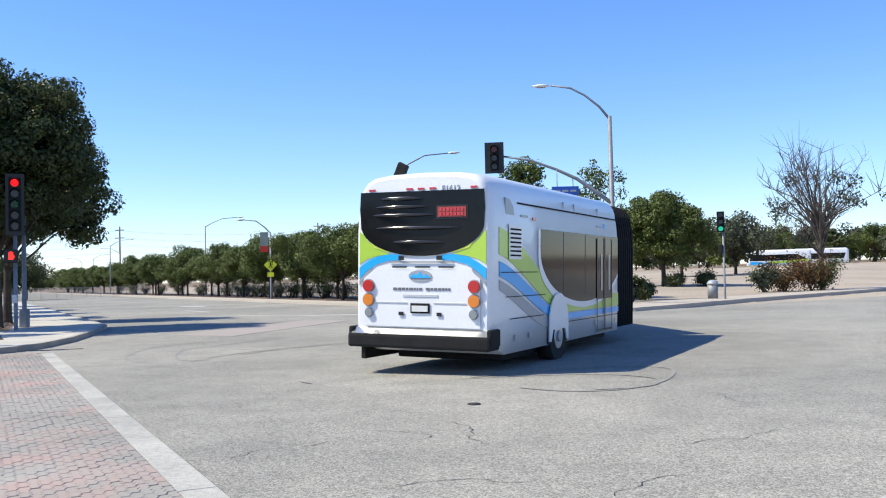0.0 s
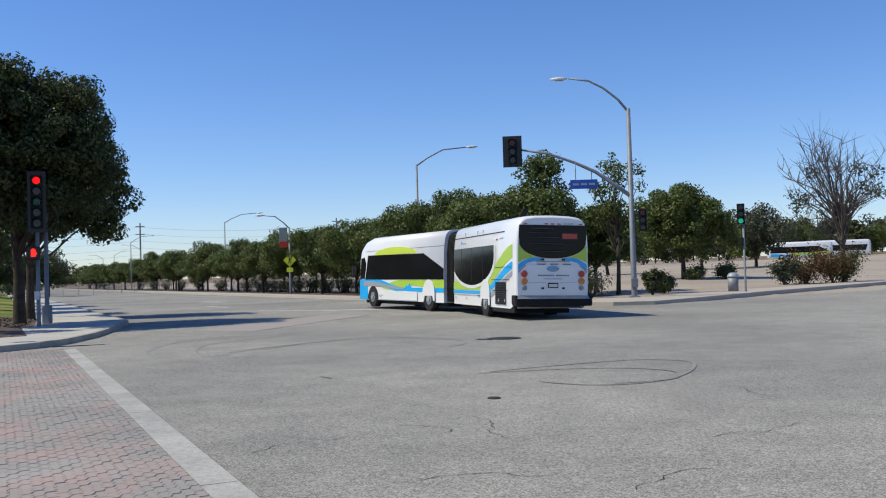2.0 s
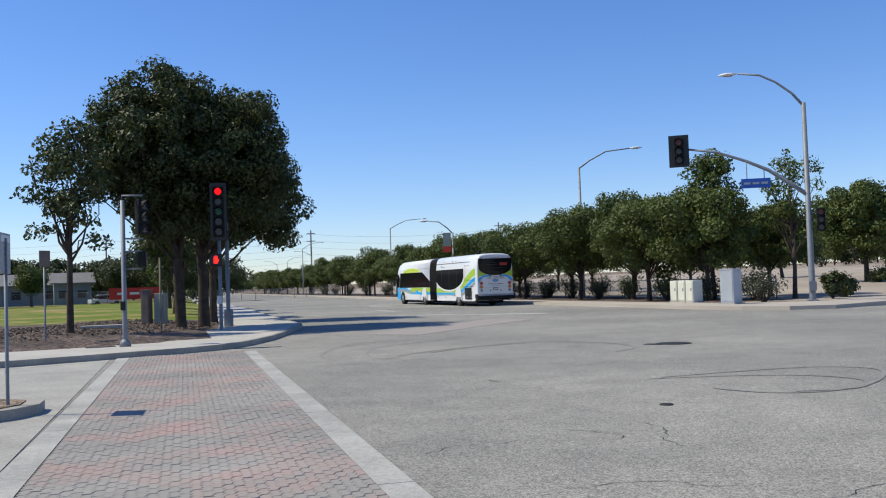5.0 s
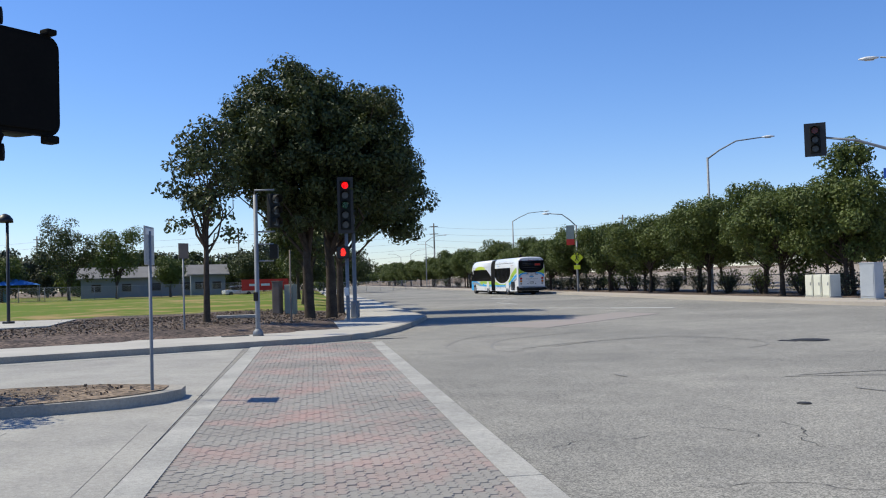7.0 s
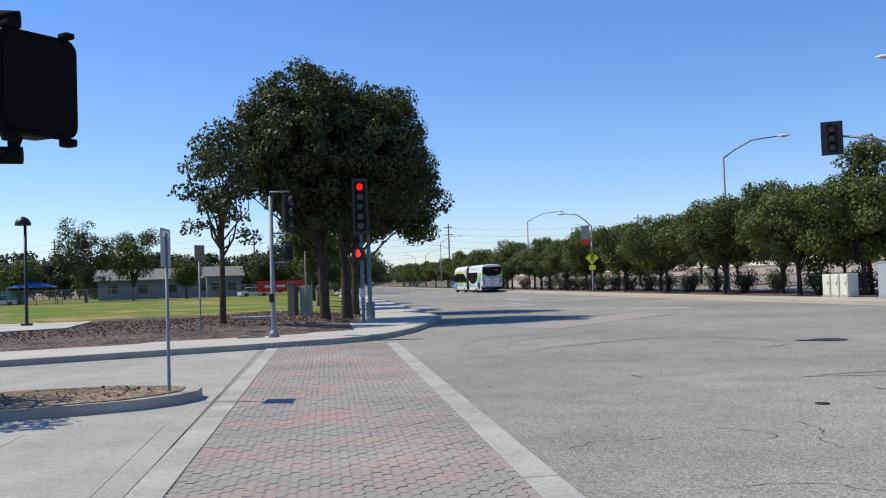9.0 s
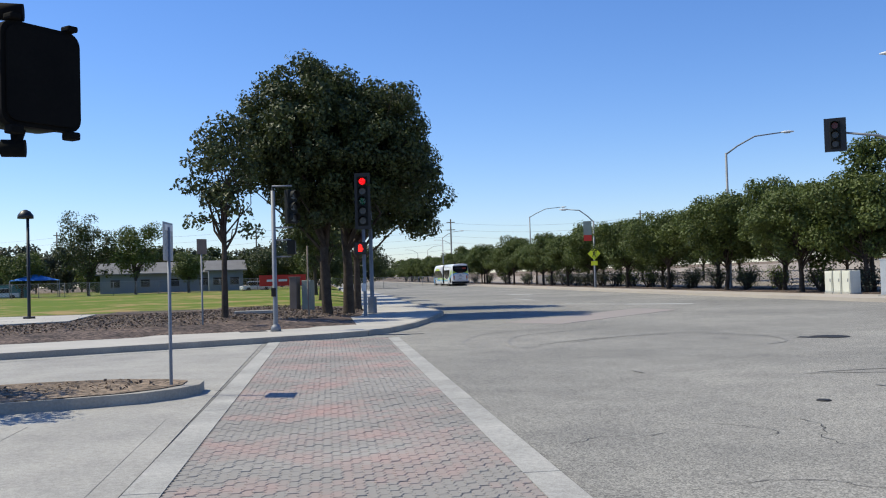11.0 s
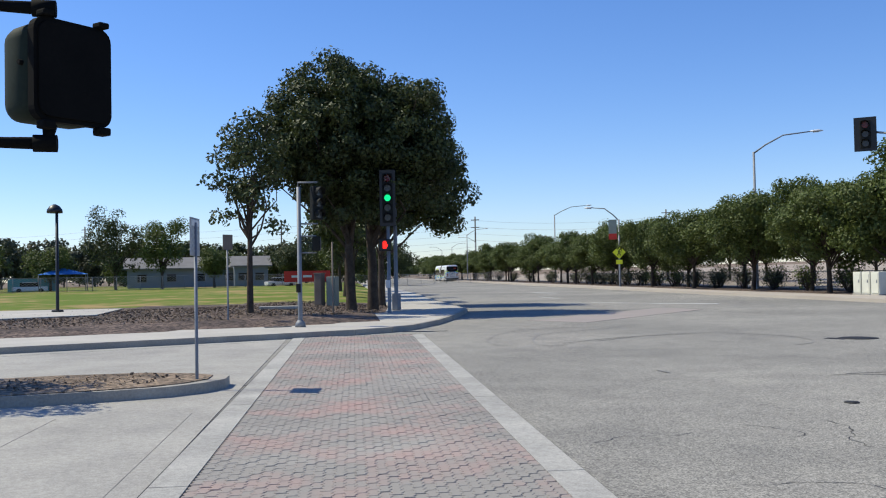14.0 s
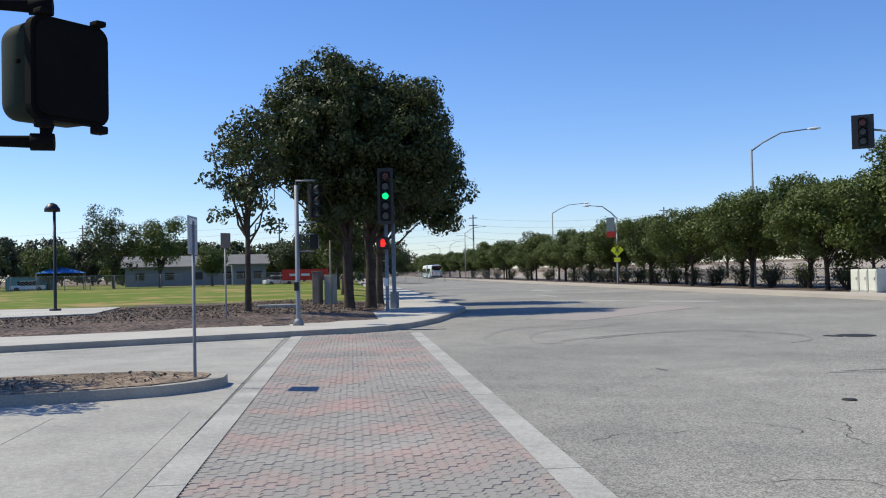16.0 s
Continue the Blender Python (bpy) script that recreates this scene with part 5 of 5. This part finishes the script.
SKIDS = [
    [(-6.1, 19.9), (-6.7, 20.4), (-7.3, 21.9), (-7.6, 24.4), (-7.1, 25.9), (-6.3, 27.0)],
    [(-5.0, 20.2), (-5.6, 20.3), (-6.2, 22.0), (-6.4, 23.8), (-5.8, 25.2), (-5.0, 26.8)],
    [(-4.6, 21.5), (-3.6, 23.6), (-2.3, 24.6), (-0.8, 23.8), (-0.1, 22.7), (0.0, 21.6), (-0.4, 20.8)],
    [(-5.2, 20.8), (-4.1, 23.0), (-2.5, 24.2)],
    [(0.4, 15.5), (1.4, 16.1), (2.9, 16.8), (3.7, 16.4), (3.7, 15.6), (3.2, 14.3), (2.5, 13.5), (1.7, 13.4), (1.0, 14.0)],
    [(0.2, 15.3), (1.7, 15.6), (2.7, 15.4), (3.2, 14.7), (2.9, 13.8), (2.0, 13.5)],
    [(-2.35, 15.5), (-2.1, 15.1)],
]


cabinets()


# ---- beyond the park and the lot ----
def chain_fence(points, height, label, step=3.0):
    o = thing("chain_fence", pose(0, 0, 0), label, "fence")
    wires = bmesh.new()
    for a, b in zip(points, points[1:]):
        a, b = Vector(a), Vector(b)
        n = max(1, round((b - a).length / step))
        for i in range(n + 1):
            p = a.lerp(b, i / n)
            g = ground_height(p.x, p.y)
            part("post", tube(bmesh.new(), [(p.x, p.y, g - 0.1), (p.x, p.y, g + height)], 0.035, 6), "steel", o)
            if i:
                q = a.lerp(b, (i - 1) / n)
                h = ground_height(q.x, q.y)
                part("rail", tube(bmesh.new(), [(q.x, q.y, h + height - 0.03), (p.x, p.y, g + height - 0.03)], 0.025, 5, False), "steel", o)
                for k in range(14):
                    z0, z1 = height * (k / 7 - 1), height * k / 7
                    for s in (0, 1):
                        f0, f1 = max(0, -z0 / (z1 - z0)) if z0 < 0 else 0, min(1, (height - z0) / (z1 - z0))
                        u0, u1 = (f0, f1) if s else (1 - f0, 1 - f1)
                        tube(wires, [(*q.lerp(p, u0), h + max(0, z0)), (*q.lerp(p, u1), h + min(height, z1))], 0.012, 3, False)
    part("wire_mesh", wires, "mesh_", o)["kind"] = "stuff"
    return o


def house(m, w, d, h, rise, wall, label):
    o = thing("building", m, label, "building")
    wl = part("wall", boxed(-w / 2, w / 2, -d / 2, d / 2, 0, h), wall, o)
    bm = bmesh.new()
    e = 0.6
    for s in (1, -1):
        a = [bm.verts.new(p) for p in ((-w / 2 - e, s * (d / 2 + e), h - 0.1), (w / 2 + e, s * (d / 2 + e), h - 0.1), (w / 2 + e, 0, h + rise), (-w / 2 - e, 0, h + rise))]
        b = [bm.verts.new(v.co + Vector((0, 0, 0.18))) for v in a]
        for f in ((0, 1, 2, 3),):
            bm.faces.new([a[i] for i in f]), bm.faces.new([b[i] for i in f[::-1]])
        for i in range(4):
            bm.faces.new((a[i], a[(i + 1) % 4], b[(i + 1) % 4], b[i]))
    bmesh.ops.recalc_face_normals(bm, faces=bm.faces)
    part("roof", bm, "roof", o)
    for s in (1, -1):
        part("gable", rear_plate([(-d / 2, h), (d / 2, h), (0, h + rise)], s * w / 2, s * (w / 2 - 0.2)), wall, o)
    n = max(2, int(w / 4))
    for i in range(n):
        x = -w / 2 + (i + 0.5) * w / n
        wi = part("window", boxed(x - 0.7, x + 0.7, -d / 2 - 0.06, -d / 2 - 0.01, 1.0, 2.2), "roof", o)
        part("pane", boxed(x - 0.62, x + 0.62, -d / 2 - 0.075, -d / 2 - 0.062, 1.08, 2.12), "glass", wi)
    return o


def surroundings():
    chain_fence([(-96, 47), (-88, 66), (-62, 128), (-50, 160)], 1.7, "grey chain-link fence behind the lawn")
    house(pose(-90, 122, 0.2, 0, 0, 37), 17, 8, 3.0, 1.6, "wallblue", "grey-blue school building with a low gabled roof")
    house(pose(-80, 124.5, 0.2, 0, 0, 37), 5, 6, 3.2, 1.4, "wallblue", "small grey-blue gabled annexe")
    house(pose(-107, 93, 0.2, 0, 0, 45), 12, 5, 3.0, 0.5, "walltan", "tan flat-roofed portable building")
    o = thing("banner", pose(-64, 114, 0.2, 0, 0, 40), "red banner tied along the fence", "banner")
    part("cloth", boxed(-3.2, 3.2, -0.03, 0.03, 0.7, 2.2), "redcloth", o)
    for x in (-2.2, -0.6, 1.0):
        part("lettering_bar", boxed(x, x + 1.2, -0.05, -0.035, 1.3, 1.6), "signwhite", o)
    o = thing("canopy", pose(-90, 96, 0.2, 0, 0, 45), "blue peaked shade canopy on posts", "canopy")
    bm = bmesh.new()
    c = bm.verts.new((0, 0, 3.2))
    q = [bm.verts.new((x, y, 2.3)) for x, y in ((-3, -2), (3, -2), (3, 2), (-3, 2))]
    for i in range(4):
        bm.faces.new((q[i], q[(i + 1) % 4], c))
    bm.faces.new(q[::-1])
    part("cloth", bm, "bluecloth", o)
    for x, y in ((-2.9, -1.9), (2.9, -1.9), (2.9, 1.9), (-2.9, 1.9)):
        part("post", tube(bmesh.new(), [(x, y, -0.1), (x, y, 2.35)], 0.05, 6), "steel", o)
    o = thing("teal_wall", pose(-94, 95, 0.2, 0, 0, 45), "low teal play wall", "wall")
    part("panel", boxed(-3, 3, -0.1, 0.1, 0, 1.8, 0.02), "teal", o)
    for x, y, r in ((-92.5, 93, 45), (-69.5, 116, 50)):
        o = thing("car", pose(x, y, 0.16, 0, 0, r), "small white parked car", "car", "parked cars")
        part("body", boxed(-2.1, 2.1, -0.85, 0.85, 0.3, 0.85, 0.12), "carpaint", o)
        cab = part("cabin", boxed(-1.2, 1.1, -0.75, 0.75, 0.85, 1.4, 0.15), "glass", o)
        part("roof", boxed(-0.9, 0.8, -0.68, 0.68, 1.36, 1.44, 0.03), "carpaint", cab)
        for a in (-1.3, 1.3):
            for b in (-0.8, 0.8):
                part("wheel", disc(bmesh.new(), (a, b, 0.31), (0, 1, 0), 0.32, 0.2, 16), "rubber", o)
    # lot: low walls, rails and the parked bus
    chain_fence([at(43, 30.5), at(130, 30.5)], 1.2, "low wire fence behind the shrubs", 3.5)
    b = thing("parked_bus", standing(67.4, 188.3, 0.0, -12), "white parked bus with blue and green flashes", "bus")
    body = part("body", hull(bmesh.new(), [(-6, 1.25, 0.1, 0.35), (-5.7, 1.28, 0, 0.35), (5.6, 1.28, 0, 0.35), (6.0, 1.2, 0.25, 0.4)]), "white", b)
    for s in (1, -1):
        part("window", panel([(-5.6, 1.25), (-5.6, 2.4), (3.4, 2.5), (5.4, 1.4), (5.0, 1.25)], s * 1.30, s * 1.306), "glass", body)
        part("green_swoosh", panel(curve_band(lambda x: 0.7 + 0.3 * ease(x, 0, 5), lambda x: 1.15 + 0.3 * ease(x, 0, 5), -2, 5.6), s * 1.302, s * 1.308), "green", body)
        part("blue_swoosh", panel(curve_band(lambda x: 0.5, lambda x: 1.1 - 0.5 * ease(x, -5, 0), -5.6, 2), s * 1.302, s * 1.310), "blue", body)
        for x in (-3.6, 3.2):
            wheel(x, s, b)
    b = thing("parked_bus", standing(76.5, 192, 0.0, -12), "white parked bus standing behind another", "bus")
    copy = part("body", hull(bmesh.new(), [(-6, 1.25, 0.1, 0.35), (-5.7, 1.28, 0, 0.35), (5.6, 1.28, 0, 0.35), (6.0, 1.2, 0.25, 0.4)]), "white", b)
    for s in (1, -1):
        part("window", panel([(-5.6, 1.25), (-5.6, 2.4), (5.4, 2.4), (5.0, 1.25)], s * 1.30, s * 1.306), "glass", copy)
        for x in (-3.6, 3.2):
            wheel(x, s, b)


surroundings()


# ---- crosswalk pavers ----
def pavers():
    """Interlocking wavy paving stones, long side along the crosswalk."""
    lu, lv, gap = 0.20, 0.108, 0.004
    wave = [(0, 0), (0.025, 0.021), (0.075, -0.021), (0.125, 0.021), (0.175, -0.021), (0.20, 0)]
    def outline():
        a = [(x, y) for x, y in wave]
        b = [(x, y + lv) for x, y in reversed(wave)]
        return [((x - 0.10) * (1 - 0.013 / lu), (y - lv / 2) * (1 - 0.0035 / lv)) for x, y in a + b]
    pts = [(1.02 * x, 0.78 * y) for x, y in outline()]
    lu, lv = 1.02 * lu, 0.78 * lv
    bm = bmesh.new()
    base = [bm.verts.new((x, y, -0.02)) for x, y in pts]
    mid = [bm.verts.new((x, y, 0.004)) for x, y in pts]
    top = [bm.verts.new((x * 0.975, y * 0.95, 0.009)) for x, y in pts]
    n = len(pts)
    for lo, hi in ((base, mid), (mid, top)):
        for i in range(n):
            bm.faces.new((lo[i], lo[(i + 1) % n], hi[(i + 1) % n], hi[i]))
    bm.faces.new(top)
    bm.normal_update()
    me = bpy.data.meshes.new("paver")
    bm.to_mesh(me)
    bm.free()
    me.materials.append(M["paver"])
    bed = bpy.data.objects["paver_bed"]
    tv = np.array([v.co[:] for v in me.vertices])
    tf = [tuple(p.vertices) for p in me.polygons]
    turn = Matrix(((ALONG.x, -ALONG.y), (ALONG.y, ALONG.x)))
    rng = np.random.default_rng(5)
    vs, fs, count = [], [], 0
    rows_u = int(31.2 / lu)
    cols = 33
    for i in range(rows_u):
        for j in range(cols):
            u = -5.9 + (i + 0.5 + 0.5 * (j % 2)) * lu
            v = -1.175 + (j + 0.5) * lv
            x, y = crossing(u, v)
            dz = rng.uniform(-0.0025, 0.0025)
            if 6.6 < u < 9.0 and count < 300:
                ob = new("paver", me)
                ob.parent = bed
                ob.matrix_basis = pose(x, y, 0.008 + dz, rng.normal(0, 0.4), rng.normal(0, 0.4), 117 + rng.normal(0, 0.6))
                count += 1
            else:
                c, s = ALONG.x, ALONG.y
                w = tv.copy()
                w[:, 0], w[:, 1] = tv[:, 0] * c - tv[:, 1] * s + x, tv[:, 0] * s + tv[:, 1] * c + y
                w[:, 2] += 0.008 + dz
                k = len(vs) * len(tv)
                vs.append(w)
                fs += [tuple(q + k for q in f) for f in tf]
    rest = bpy.data.meshes.new("paver_field")
    rest.from_pydata(np.concatenate(vs).tolist(), [], fs)
    rest.materials.append(M["paverfield"])
    ob = new("paver_field", rest)
    ob.parent = bed
    ob["kind"] = "stuff"


def paver_material(name, source):
    m = mat(name, (0.365, 0.345, 0.312), (0.215, 0.20, 0.182), 0.88, scale=0.45, fine=120, bump=0.2, spec=0.2)
    nt, bs = m.node_tree, m.node_tree.nodes["Principled BSDF"]
    src = nt.nodes.new("ShaderNodeNewGeometry" if source else "ShaderNodeObjectInfo")
    out = src.outputs["Random Per Island" if source else "Random"]
    geo = nt.nodes.new("ShaderNodeNewGeometry")
    ns = nt.nodes.new("ShaderNodeTexNoise")
    ns.inputs["Scale"].default_value, ns.inputs["Detail"].default_value = 0.8, 4.0
    nt.links.new(geo.outputs["Position"], ns.inputs["Vector"])
    ad = nt.nodes.new("ShaderNodeMath")
    ad.operation = "MULTIPLY_ADD"
    ad.inputs[1].default_value = 0.10
    nt.links.new(out, ad.inputs[0])
    nt.links.new(ns.outputs[0], ad.inputs[2])
    rp = nt.nodes.new("ShaderNodeValToRGB")
    rp.color_ramp.elements[0].position, rp.color_ramp.elements[1].position = 0.51, 0.78
    rp.color_ramp.elements[1].color = (0.85, 0.85, 0.85, 1)
    nt.links.new(ad.outputs[0], rp.inputs[0])
    mx = nt.nodes.new("ShaderNodeMix")
    mx.data_type = "RGBA"
    old = bs.inputs["Base Color"].links[0].from_socket
    nt.links.new(rp.outputs[0], mx.inputs["Factor"])
    nt.links.new(old, mx.inputs["A"])
    mx.inputs["B"].default_value = (0.40, 0.265, 0.235, 1)
    nt.links.new(mx.outputs["Result"], bs.inputs["Base Color"])
    return m


M["paver"] = paver_material("paver", False)
M["paverfield"] = paver_material("paver_field", True)
pavers()


# ---- what moves ----
def motions():
    # t, joint x, y, heading of the rear unit, turn of the front unit, lean
    rows = [(0.0, 3.25, 23.84, 64.3, 33.0, 1.6), (0.5, 3.34, 27.48, 76.3, 25.0, 1.8), (1.0, 3.02, 31.35, 85.5, 22.5, 1.8), (1.5, 2.05, 35.51, 96.3, 18.1, 1.8),
            (2.0, 0.66, 39.39, 105.5, 13.5, 1.8), (2.5, -1.15, 43.62, 113.0, 7.9, 1.5), (3.0, -3.19, 48.07, 117.8, 3.6, 1.4), (4.2, -8.85, 59.9, 121.0, -1.2, 0.7), (5.5, -15.48, 73.43, 121.4, -2.0, 0.0),
            (7.0, -23.75, 90.13, 120.7, -1.4, 0.0), (8.0, -30.00, 103.41, 119.9, -0.8, 0.0), (9.0, -36.59, 116.84, 119.6, -0.4, 0.0), (11.5, -54.07, 152.97, 118.9, 0.4, 0.0),
            (12.5, -61.55, 168.14, 118.9, 0.4, 0.0), (14.5, -76.79, 199.36, 118.7, 0.3, 0.0), (16.0, -88.47, 223.11, 118.9, 0.3, 0.0)]
    walk(BUS, [(t, pose(x, y, 0.0, lean, 0, a)) for t, x, y, a, b, lean in rows])
    # the lit lamp stands behind the red lens, then behind the green one
    red, green = pose(0, -0.036, 0.756), pose(0, -0.036, 0.0)
    walk(SIGNAL_LAMP, [(0.0, red), (11.6, red), (11.7, green), (16.0, green)])
    walk(FRONT, [(t, pose(0, 0, 0, 0, 0, b)) for t, x, y, a, b, lean in rows])


motions()
